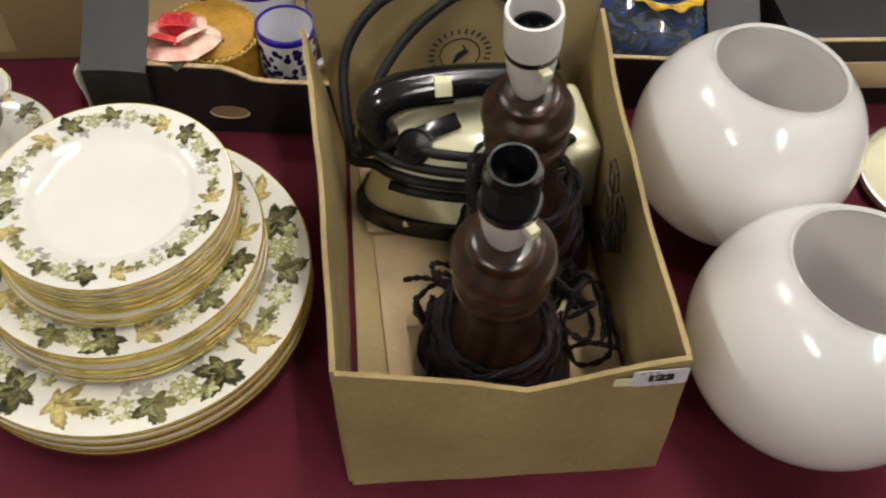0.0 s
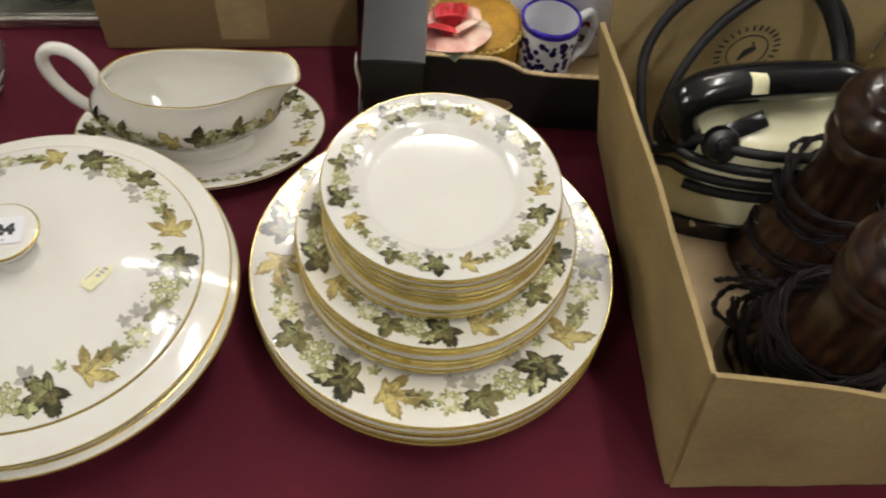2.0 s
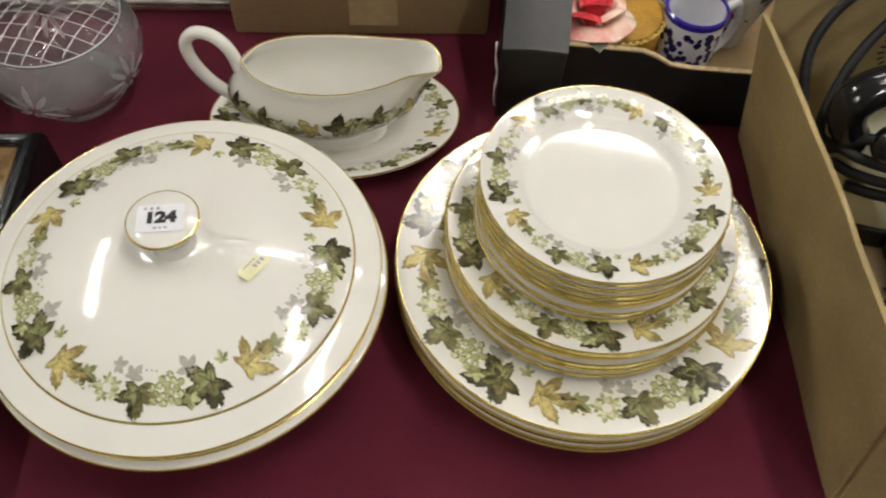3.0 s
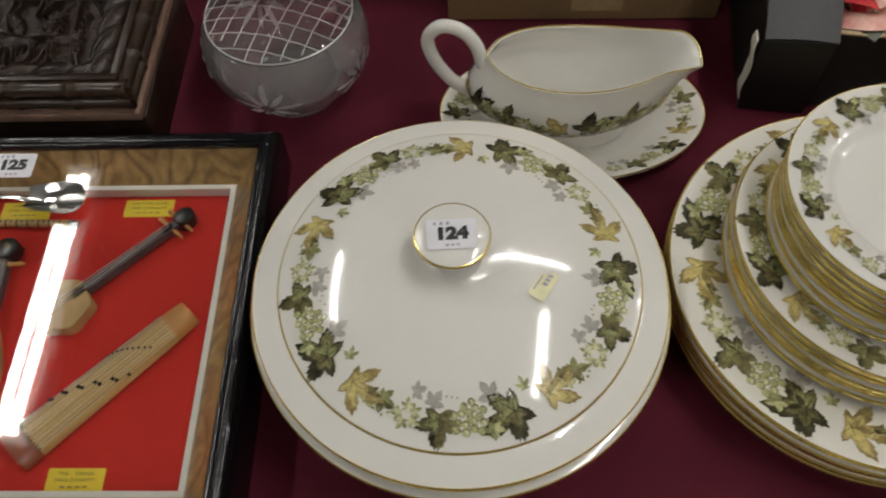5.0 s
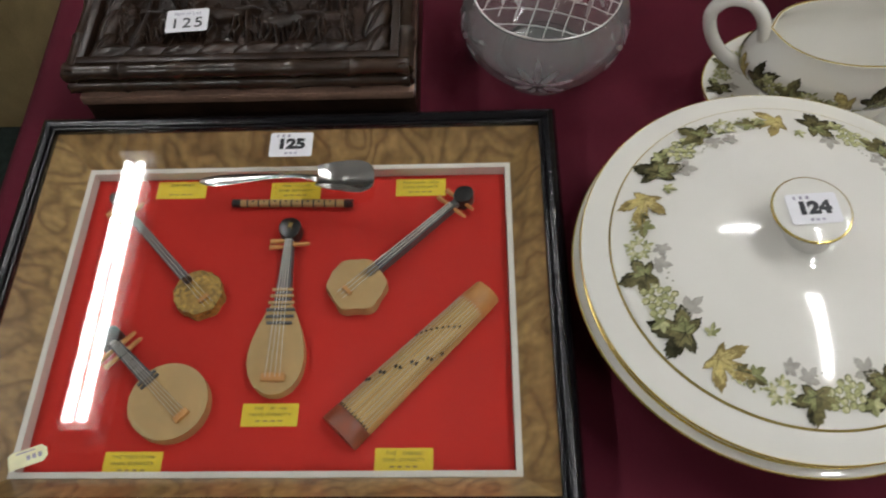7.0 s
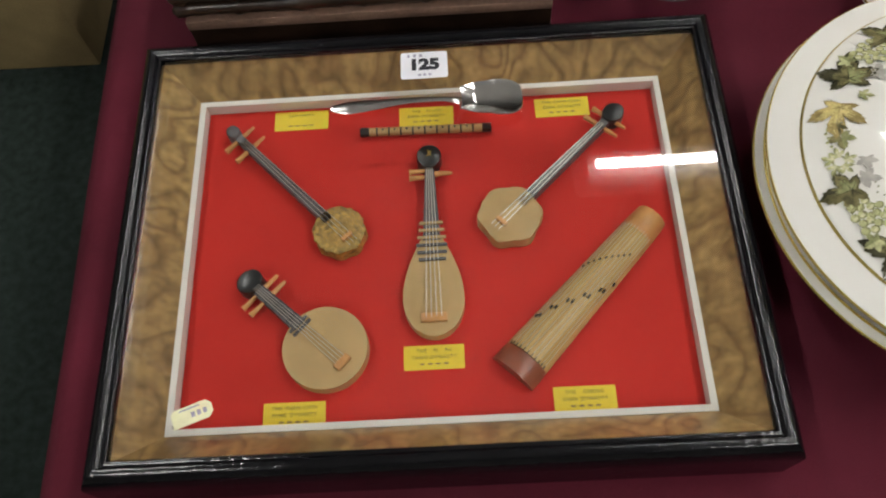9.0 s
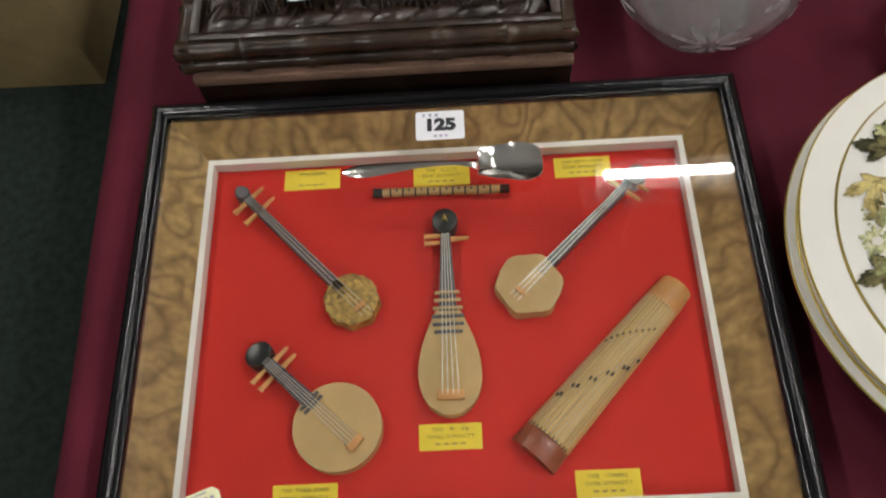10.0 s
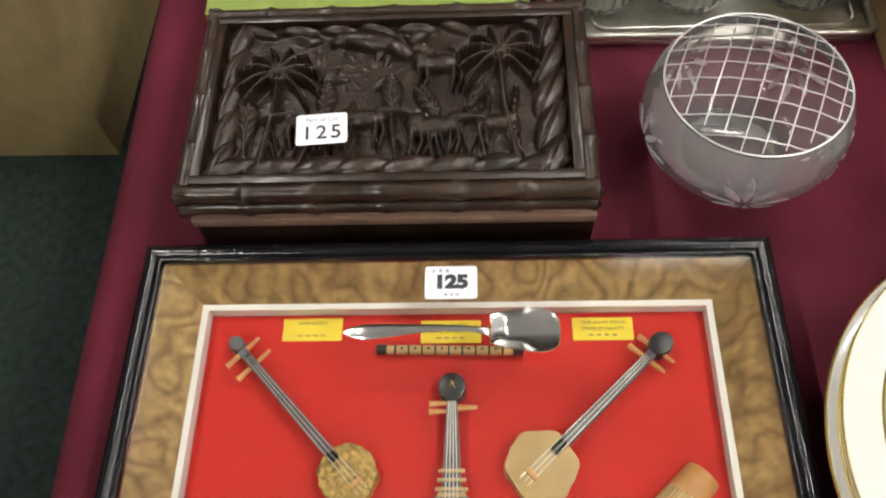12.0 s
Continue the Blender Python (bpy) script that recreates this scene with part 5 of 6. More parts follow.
# cream and black electric iron lying in the back of the box
ir = thing("electric_iron", "cream enamel iron with black handle and wrapped cord", "iron", m=pose(0.1420, 0.4720, B0 + 0.0085, 0, 0, 2))
def sole(s, n=40):
    out = []
    for k in range(n):
        a = 2 * math.pi * k / n
        x = math.cos(a)
        out.append((0.0965 * x * s, 0.0560 * s * math.sin(a) * (0.86 + 0.14 * x)))
    return out
bm = bmesh.new()
levels = [(1.0, 0.016), (1.02, 0.022), (0.98, 0.034), (0.95, 0.056), (0.91, 0.076), (0.86, 0.089), (0.72, 0.099), (0.36, 0.104)]
prev = None
for s_, z in levels:
    ring = [bm.verts.new((x, y, z)) for x, y in sole(s_)]
    if prev:
        for k in range(40):
            bm.faces.new((prev[k], prev[(k + 1) % 40], ring[(k + 1) % 40], ring[k]))
    else:
        bm.faces.new(ring[::-1])
    prev = ring
bm.faces.new(prev)
part("body", bm, CREAMENAMEL, ir, "cream enamel shell")
part("sole_skirt", outline_plate(sole(1.09), 0.0, 0.020, 0.005), BAKELITE, ir)
hp = smooth_path([(-0.066, -0.006, 0.080), (-0.084, 0.000, 0.092), (-0.089, 0.006, 0.112), (-0.073, 0.010, 0.124), (-0.035, 0.012, 0.128), (0.010, 0.012, 0.128), (0.045, 0.011, 0.126), (0.062, 0.010, 0.108), (0.060, 0.008, 0.076)], 7)
part("handle", sweep(hp, 0.0142, 16, flat=0.95, taper=[0.72 + 0.42 * math.sin(math.pi * min(1, i / (len(hp) - 1) * 1.15)) ** 0.7 for i in range(len(hp))]), BAKELITE, ir, "glossy black handle")
part("heat_dial", lathe([(0, 0), (0.0145, 0), (0.0145, 0.006), (0.0122, 0.009), (0.006, 0.0095), (0.0055, 0.012), (0, 0.0125)], 32, m=pose(-0.062, -0.020, 0.0965, 50, -10, 0)), BAKELITE, ir)
part("dial_lever", box(0.036, 0.014, 0.007, m=pose(-0.042, -0.011, 0.1035, 30, -4, 18), bevel=0.0015), BAKELITE, ir)
part("heel_rest", box(0.034, 0.082, 0.084, m=pose(0.086, 0.000, 0.012, 0, -8, 0), bevel=0.009, segs=3), CREAMENAMEL, ir)
part("screw", lathe([(0, 0), (0.003, 0), (0.0025, 0.0015), (0, 0.002)], 12, m=pose(-0.070, -0.046, 0.030, 80, 0, -40)), SILVER, ir)
def cord_run(ctrl, r=0.0042):
    part("cord", sweep(smooth_path(ctrl, 8), r, 10), RUBBER, ir, "black rubber cord")
def hug(z, grow, a0, a1, n=9):
    """Points round the shell from one bearing to another."""
    out = []
    for k in range(n):
        a = radians(a0 + (a1 - a0) * k / (n - 1))
        out.append((0.0965 * grow * math.cos(a), 0.0560 * grow * math.sin(a) * (0.86 + 0.14 * math.cos(a)), z))
    return out
cord_run(hug(0.098, 0.86, 324, 205) + [(-0.104, 0.002, 0.072), (-0.110, 0.036, 0.100), (-0.104, 0.060, 0.130), (-0.078, 0.074, 0.160), (-0.036, 0.080, 0.176), (0.006, 0.080, 0.176), (0.040, 0.074, 0.160), (0.064, 0.060, 0.132), (0.072, 0.045, 0.105)])
cord_run(hug(0.083, 0.95, 324, 200) + [(-0.098, 0.010, 0.080), (-0.084, 0.036, 0.110), (-0.060, 0.056, 0.136), (-0.030, 0.068, 0.158), (0.002, 0.076, 0.174)])
cord_run(hug(0.069, 0.99, 326, 196) + [(-0.108, 0.010, 0.055), (-0.106, 0.03, 0.075)])
cord_run(hug(0.057, 1.02, 324, 215), 0.0042)
cord_run([(-0.020, 0.072, 0.166), (0.012, 0.074, 0.172), (0.036, 0.066, 0.156), (0.050, 0.052, 0.134), (0.054, 0.036, 0.118)], 0.0062)
it = thing("price_tag", "small blank yellowed tag stuck on the iron handle", "price tag", "price tags", ir.matrix_world @ pose(-0.0380, 0.0060, 0.1424, 0, 0, 0))
part("paper", sheet(lambda u, v: (0.0130 * (u - 0.5), 0.0170 * (v - 0.7), -0.0050 * max(0.0, 0.55 - v) ** 2 * 6), 2, 8, 0.0003), TAG_YEL, it, smooth=False)

# ---------------------------------------------------------------- two opal glass globes
def globe(m, R, label):
    ob = thing("globe_shade", label, "lamp shade", "glass globes", m)
    a0, n, t = math.asin(0.0550 / R), 30, 0.0035
    prof = []
    for k in range(n + 1):
        a = a0 + (math.pi * 0.93 - a0) * k / n
        prof.append((R * math.sin(a), R - R * math.cos(a) * 1.0 - 0.0))
    out = [(r, R * 2 - z) for r, z in prof]
    inner = [(max(0.0, r - t), z + (t if r < 0.04 and z < R else 0)) for r, z in out][::-1]
    low = out[-1][1]
    outer = [(r, z - low) for r, z in out]
    inner = [(r, z - low) for r, z in inner]
    part("shade", lathe(outer + [(0, 0.0), (0, t)] + inner + [(0.0532, outer[0][1] + 0.0014)], 96, close=True), OPAL, ob, angle=60)
    part("ground_rim", lathe([(0.0533, outer[0][1] + 0.0012), (0.0542, outer[0][1] + 0.0019), (0.0552, outer[0][1] + 0.0010), (0.0542, outer[0][1] + 0.0004)], 96, close=True), OPAL, ob)
    return ob
globe(pose(0.3630, 0.4415, TABLE + 0.0005, -3, 1.5, 0), 0.0945, "white opal glass globe shade with open top")
globe(pose(0.3515, 0.2500, TABLE + 0.0005, -3.8, 0, 0), 0.0948, "white opal glass globe shade with a lot sticker")
lot_label(pose(0.3805, 0.2135, 0.9225, 48, 14, 20), "123", 0.034, 0.023, label="white paper lot sticker on the glass globe")
# ---------------------------------------------------------------- carved wooden box
CM = pose(-0.8030, 0.6205, TABLE, 0, 0, -0.4)
cv = thing("carved_box", "dark carved wooden box with bamboo-edged relief lid", "wooden box", m=CM)
LW, LD = 0.1305, 0.0778
part("base", box(2 * LW + 0.002, 2 * LD - 0.004, 0.048, (0.0015, 0.001, 0.0), 0.002), CARVED, cv)
part("bare_edge", box(2 * LW - 0.001, 2 * LD + 0.002, 0.0085, (0.0020, -0.0010, 0.0490), 0.001), BAREWOOD, cv, "strip of bare pinkish wood under the lid")
lidp = part("lid", box(2 * LW - 0.010, 2 * LD - 0.010, 0.0180, (0, 0, 0.0585), 0.001), CARVED, cv)


def bamboo(p, q, r, knots, parent):
    """A bamboo rail with swollen joints."""
    p, q = Vector(p), Vector(q)
    n = knots * 12
    pts, tp = [], []
    for k in range(n + 1):
        f = k / n
        d = abs((f * knots) % 1.0 - 0.5) * 2
        w = 0.86 + 0.12 * d ** 3 + (0.14 if d > 0.90 else 0)
        pts.append(p.lerp(q, f))
        tp.append(w * (1 + 0.03 * math.sin(k * 1.7)))
    part("bamboo_rail", sweep(pts, r, 12, taper=tp), BAMBOO_DARK, parent)


for s in (-1, 1):
    bamboo((-LW, s * (LD - 0.004), 0.0795), (LW, s * (LD - 0.004), 0.0795), 0.0068, 6, lidp)
    bamboo((-LW, s * (LD - 0.0025), 0.0670), (LW, s * (LD - 0.0025), 0.0670), 0.0058, 6, lidp)
    bamboo((s * (LW - 0.004), -LD, 0.0790), (s * (LW - 0.004), LD, 0.0790), 0.0064, 4, lidp)
    bamboo((s * (LW - 0.003), -LD, 0.0668), (s * (LW - 0.003), LD, 0.0668), 0.0056, 4, lidp)
for sx, sy, w, d in ((0, 1, 2 * LW - 0.016, 0.0065), (0, -1, 2 * LW - 0.016, 0.0065), (1, 0, 0.0065, 2 * LD - 0.0285), (-1, 0, 0.0065, 2 * LD - 0.0285)):
    part("flat_border", box(w, d, 0.0090, (sx * (LW - 0.0112), sy * (LD - 0.0112), 0.0766), 0.0006), CARVED, lidp)


def relief():
    """The carved field: two palms, bulrushes, animals' rounded backs and a rim of leaves, raised from a sunk ground."""
    W, D, nx, ny = 2 * LW - 0.027, 2 * LD - 0.027, 400, 220
    U, V = np.meshgrid(np.linspace(0, 1, nx), np.linspace(0, 1, ny), indexing="ij")
    X, Y = U * W, V * D
    H = np.zeros_like(X)
    rg = random.Random(5)

    def oval(u, v, a, b, ang, h, crease=0.0, ribs=0.0, point=2.0):
        """A rounded or leaf-shaped boss; point below 2 gives it pointed ends."""
        nonlocal H
        c, s = math.cos(radians(ang)), math.sin(radians(ang))
        dx, dy = X - u * W, Y - v * D
        p, q = (c * dx + s * dy) / a, (-s * dx + c * dy) / b
        d2 = np.abs(p) ** point + q * q
        z = h * np.sqrt(np.clip(1 - d2, 0, 1)) ** 0.75
        if crease:
            z = z * (1 - crease * np.exp(-(q / 0.09) ** 2))
        if ribs:
            z = z * (1 - ribs * (np.sin(p * 20 - np.abs(q) * 9) > 0.1))
        H = np.maximum(H, z)

    def bar(pts, w, h, notch=0.0, taper=1.0, pitch=2600):
        nonlocal H
        n = len(pts) - 1
        run = 0.0
        for k in range(n):
            (ax, ay), (bx, by) = pts[k], pts[k + 1]
            ax, ay, bx, by = ax * W, ay * D, bx * W, by * D
            L2 = (bx - ax) ** 2 + (by - ay) ** 2 + 1e-12
            t = np.clip(((X - ax) * (bx - ax) + (Y - ay) * (by - ay)) / L2, 0, 1)
            d = np.hypot(X - ax - t * (bx - ax), Y - ay - t * (by - ay))
            ww = w * (1 - (1 - taper) * (k + t) / n)
            z = h * np.sqrt(np.clip(1 - (d / ww) ** 2, 0, 1)) ** 0.8
            if notch:
                z = z * (1 - notch * (np.sin((run + t * math.sqrt(L2)) * pitch) > 0.1) * (d > 0.22 * ww))
            run += math.sqrt(L2)
            H = np.maximum(H, z)

    def beast(u, v, size, flip, h, head_up):
        """A grazing animal: rump, barrel, neck, head and thin legs."""
        f = -1 if flip else 1
        a = size / W
        oval(u, v, size * 0.52, size * 0.24, 4 * f, h)
        oval(u - 0.36 * a * f, v + 0.02, size * 0.25, size * 0.26, 0, h * 0.95)
        neck = (u + 0.74 * a * f, v + (0.62 if head_up else 0.16) * size / D)
        bar([(u + 0.36 * a * f, v + 0.04), neck], size * 0.13, h * 0.95, taper=0.7)
        bar([neck, (neck[0] + 0.30 * a * f, neck[1] - 0.10 * size / D)], size * 0.09, h, taper=0.55)
        bar([neck, (neck[0] - 0.16 * a * f, neck[1] + 0.30 * size / D)], size * 0.035, h * 0.8)
        for k, o in enumerate((-0.46, -0.30, 0.30, 0.44)):
            bar([(u + o * a * f, v - 0.08 * size / D), (u + (o + 0.05 * (k % 2)) * a * f, v - 0.42 * size / D), (u + (o - 0.05) * a * f, v - 0.74 * size / D)], size * 0.062, h * 0.75, taper=0.6)

    # long curling leaves up both sides, a row of leaf tips below, a ragged row above
    for k in range(5):
        oval(0.945, 0.10 + k * 0.20, 0.0210, 0.0092, 66 + rg.uniform(-4, 4), 0.0062, 0.30, point=1.6)
        oval(0.048, 0.10 + k * 0.20, 0.0190, 0.0080, 72 + rg.uniform(-5, 5), 0.0056, 0.30, point=1.6)
    for k in range(8):
        oval(0.075 + k * 0.120, 0.066, 0.0190, 0.0080, 13 + rg.uniform(-3, 3), 0.0058, 0.0, point=1.5)
    for k in range(8):
        oval(0.10 + k * 0.118, 0.955, 0.0140, 0.0048, 168 + rg.uniform(-14, 14), 0.0046, 0.25, point=1.6)
    # animals
    beast(0.640, 0.700, 0.0310, False, 0.0066, True)
    beast(0.630, 0.300, 0.0320, False, 0.0060, False)
    beast(0.800, 0.310, 0.0240, True, 0.0056, False)
    beast(0.260, 0.340, 0.0250, True, 0.0056, False)
    beast(0.430, 0.350, 0.0290, False, 0.0060, False)
    for u, v, a, b, ang, h in ((0.44, 0.860, 0.0240, 0.0088, -10, 0.0074), (0.52, 0.800, 0.0120, 0.0070, -30, 0.0070), (0.36, 0.885, 0.0110, 0.0062, 20, 0.0060), (0.575, 0.880, 0.0085, 0.0052, 40, 0.0060), (0.21, 0.880, 0.0190, 0.0056, 6, 0.0046)):
        oval(u, v, a, b, ang, h)
    # bulrush heads and broad leaves on stems
    for u, v, a, b, ang in ((0.320, 0.500, 0.0150, 0.0072, 88), (0.505, 0.520, 0.0175, 0.0078, 94), (0.605, 0.470, 0.0150, 0.0070, 122), (0.105, 0.370, 0.0170, 0.0076, 92), (0.745, 0.500, 0.0120, 0.0050, 60)):
        oval(u, v, a, b, ang, 0.0062, 0.25, 0.22, point=1.6)
        bar([(u, v - 0.10), (u + 0.006, v - 0.24), (u + 0.020, 0.11)], 0.0017, 0.0042)
    for k in range(26):  # grass blades between
        u0, lean = rg.uniform(0.08, 0.92), rg.uniform(-0.06, 0.06)
        bar([(u0, 0.09), (u0 + lean * 0.4, 0.20), (u0 + lean, rg.uniform(0.26, 0.40))], 0.0014, 0.0034, taper=0.3)
    for k in range(22):
        oval(rg.uniform(0.10, 0.90), rg.uniform(0.40, 0.90), rg.uniform(0.006, 0.011), rg.uniform(0.0024, 0.0040), rg.uniform(0, 180), rg.uniform(0.0024, 0.0036), 0.3, point=1.6)
    # palms stand clear of the rest
    for cu, cvv, base_v, lean, size, tall in ((0.180, 0.620, 0.08, -0.025, 0.118, 0.26), (0.810, 0.730, 0.10, 0.040, 0.118, 0.26)):
        e = ((U - cu) / (size * 1.12)) ** 2 + ((V - cvv - 0.04) / (tall * 1.02)) ** 2
        H *= np.clip((e - 0.65) * 3.2, 0.10, 1)
        bar([(cu + lean, base_v), (cu + lean * 0.25, (base_v + cvv) / 2), (cu, cvv)], 0.0030, 0.0056, 0.22, 0.7, 1900)
        for k in range(10):
            a = radians(-38 + k * 28.4)
            pts = []
            for q in range(8):
                f = q / 7
                pts.append((cu + size * math.cos(a) * f, cvv + tall * (0.92 * math.sin(a) * f + 0.42 * f - 0.66 * f * f)))
            bar(pts, 0.0027, 0.0076 + 0.0007 * (k % 2), 0.45, 0.55)
        for k in range(3):
            oval(cu + (k - 1) * 0.014, cvv - 0.035, 0.0026, 0.0026, 0, 0.0075)
    for k in range(7):
        oval(0.772 + 0.004 * math.sin(k), 0.50 - k * 0.045, 0.0024, 0.0028, 0, 0.0056)
        oval(0.850 + 0.004 * math.cos(k), 0.52 - k * 0.045, 0.0024, 0.0028, 0, 0.0056)
    rough = np.array([[noise.noise(Vector((x * 260, y * 260, 3))) for y in Y[0]] for x in X[:, 0]])
    H = H + 0.00024 * rough + 0.0004 * (H < 0.0003) * np.abs(rough)
    z0 = 0.0772
    verts = [(float(X[i, j] - W / 2), float(Y[i, j] - D / 2), float(z0 + 1.55 * H[i, j])) for i in range(nx) for j in range(ny)]
    faces = [(i * ny + j, (i + 1) * ny + j, (i + 1) * ny + j + 1, i * ny + j + 1) for i in range(nx - 1) for j in range(ny - 1)]
    ob = flip_safe("relief_panel", verts, faces, [CARVED], [0] * len(faces), lidp, "deeply carved panel of palms, animals and leaves")
    ob.data.polygons.foreach_set("use_smooth", [True] * len(faces))
    part("panel_ground", box(W + 0.004, D + 0.004, 0.0006, (0, 0, 0.0765)), CARVED, lidp, smooth=False)

relief()
lot_label(CM @ pose(-0.0405, -0.0335, 0.0905, 0, 0, 4), "125", 0.0325, 0.0235, hand=True, label="white sticker with a handwritten lot number")

# ---------------------------------------------------------------- cut-glass rose bowl with wire grid
RB = (-0.5630, 0.6250)
rb = thing("rose_bowl", "cut crystal rose bowl with a silvery wire grid", "bowl", m=pose(RB[0] - 0.003, RB[1] - 0.004, TABLE) @ Matrix.Diagonal((0.955, 0.955, 1.0, 1.0)))
OUT = [(0.0, 0.0015), (0.036, 0.0015), (0.038, 0.0), (0.041, 0.0), (0.042, 0.003), (0.040, 0.007), (0.047, 0.013), (0.058, 0.022), (0.067, 0.034), (0.0715, 0.048), (0.0715, 0.060), (0.0680, 0.072), (0.0640, 0.079), (0.0625, 0.0830)]
INN = [(0.0600, 0.0830), (0.0610, 0.079), (0.0640, 0.071), (0.0672, 0.060), (0.0672, 0.049), (0.0630, 0.036), (0.0545, 0.025), (0.042, 0.016), (0.020, 0.012), (0.0, 0.011)]
part("bowl", lathe(OUT + INN, 96), CRYSTAL, rb)
def bowl_skin(a, z, lift):
    for (r0, z0), (r1, z1) in zip(OUT[5:], OUT[6:]):
        if z0 <= z <= z1:
            r = r0 + (r1 - r0) * (z - z0) / (z1 - z0)
            return ((r + lift) * math.cos(a), (r + lift) * math.sin(a), z)
    return (0.06 * math.cos(a), 0.06 * math.sin(a), z)
cuts_v, cuts_f = [], []
for c in range(5):
    ca = radians(-98 + 72 * c)
    for k in range(9):
        ang = 2 * math.pi * k / 9 + 0.2
        L = 0.019 if k % 2 else 0.023
        ring = []
        for q in range(10):
            t = 2 * math.pi * q / 10
            along, across = 0.005 + L * (0.5 + 0.5 * math.cos(t)) , 0.0026 * math.sin(t)
            sx_, sy_ = along * math.cos(ang) - across * math.sin(ang), along * math.sin(ang) + across * math.cos(ang)
            z = min(0.072, max(0.012, 0.043 + sy_ * 0.95))
            ring.append(len(cuts_v))
            cuts_v.append(bowl_skin(ca + sx_ / 0.068, z, 0.0005))
        cuts_f.append(ring)
cuts = flip_safe("cut_petals", cuts_v, cuts_f, [FROST], [0] * len(cuts_f), rb, "frosted star-shaped cuts in the glass")
cuts["kind"] = "stuff"
part("grid_rim", sweep([(0.0615 * math.cos(2 * math.pi * k / 64), 0.0615 * math.sin(2 * math.pi * k / 64), 0.0842) for k in range(64)], 0.0007, 8, closed=True), WIRE, rb)
GR = 0.0612
for d in (0, 1):
    for k in range(-4, 5):
        o = k * 0.0134 + 0.002
        half = math.sqrt(max(0.0, GR * GR - o * o))
        if half < 0.012:
            continue
        pts = []
        for q in range(13):
            s = half * (q / 6 - 1)
            z = 0.0845 + 0.0135 * (1 - (s * s + o * o) / (GR * GR))
            x, y = (s, o) if d == 0 else (o, s)
            x, y = x + 0.16 * y * d, y
            a = radians(-13)
            pts.append((x * math.cos(a) - y * math.sin(a), x * math.sin(a) + y * math.cos(a), z + 0.00035 * (d * 2 - 1) * (1 if q % 2 else -1)))
        lim = 0.0625
        pts = [p for p in pts if math.hypot(p[0], p[1]) < lim]
        part("grid_wire", sweep(pts, 0.00046, 6), WIRE, rb)

# ---------------------------------------------------------------- silver tray with ribbed glass jars
tr = thing("serving_tray", "rectangular silver-plated tray with rolled rim", "tray", m=pose(-0.5470, 0.8310, TABLE, 0, 0, -1))
TW, TD = 0.1160, 0.1000
part("tray_floor", outline_plate(rounded_rect(2 * TW, 2 * TD, 0.010, 6), 0.0, 0.0035), PLATE_SILVER, tr)
part("tray_rim", sweep([(x, y, 0.0085) for x, y in rounded_rect(2 * TW - 0.003, 2 * TD - 0.003, 0.009, 8)], 0.0034, 10, closed=True), PLATE_SILVER, tr)
part("tray_step", sweep([(x, y, 0.0045) for x, y in rounded_rect(2 * TW - 0.026, 2 * TD - 0.026, 0.012, 8)], 0.0022, 8, closed=True), PLATE_SILVER, tr)
def ribbed_jar(m):
    ob = thing("glass_jar", "small ribbed clear glass jar on the silver tray", "glass jar", "glass jars on the tray", m)
    bm = bmesh.new()
    n = 96
    rings = []
    for r, z, rib in ((0.020, 0.0, 0), (0.026, 0.002, 0.5), (0.030, 0.008, 1), (0.0325, 0.02, 1), (0.0325, 0.06, 1), (0.030, 0.066, 0.4), (0.029, 0.070, 0), (0.0265, 0.070, 0), (0.0285, 0.06, 0), (0.0285, 0.012, 0), (0.02, 0.006, 0)):
        rings.append([bm.verts.new(((r + 0.0010 * rib * (1 if k % 4 < 2 else -1)) * math.cos(2 * math.pi * k / n), (r + 0.0010 * rib * (1 if k % 4 < 2 else -1)) * math.sin(2 * math.pi * k / n), z)) for k in range(n)])
    for a, b in zip(rings, rings[1:]):
        for k in range(n):
            bm.faces.new((a[k], a[(k + 1) % n], b[(k + 1) % n], b[k]))
    bm.faces.new(rings[0][::-1])
    bm.faces.new(rings[-1])
    part("jar", bm, JAR, ob)
    part("collar", lathe([(0.0305, 0.064), (0.0312, 0.068), (0.0305, 0.076), (0.028, 0.078), (0.0, 0.080), (0, 0.0775), (0.027, 0.0745), (0.0296, 0.067)], 48, close=False), PLATE_SILVER, ob)
for jx in (-0.0960, -0.0245, 0.0640):
    ribbed_jar(tr.matrix_basis @ pose(jx, -0.0480, 0.0036))
part("handle_lug", box(0.012, 0.040, 0.012, (0.104, -0.045, 0.010), 0.003), PLATE_SILVER, tr)

# lime-green book and small steel pot behind the carved box
gb = thing("green_book", "lime-green cloth book lying flat behind the carved box", "book", m=pose(-0.8260, 0.7980, TABLE, 0, 0, 0))
part("front_cover", box(0.236, 0.166, 0.003, (0, 0, 0.062), 0.001), GREENBOOK, gb)
part("back_cover", box(0.236, 0.166, 0.003, (0, 0, 0.0), 0.001), GREENBOOK, gb)
part("pages", box(0.228, 0.156, 0.0588, (0.002, 0, 0.0031)), WHITE, gb)
part("spine", box(0.003, 0.166, 0.065, (-0.1185, 0, 0.0), 0.001), GREENBOOK, gb)
pot = thing("steel_pot", "small ribbed steel pot", "pot", m=pose(-0.7010, 0.7560, TABLE))
part("body", lathe([(0, 0), (0.015, 0), (0.016, 0.004)] + [(0.0165 + 0.0009 * (k % 2), 0.008 + k * 0.005) for k in range(12)] + [(0.0165, 0.07), (0.0145, 0.07), (0.014, 0.006), (0, 0.006)], 40), SILVER, pot)

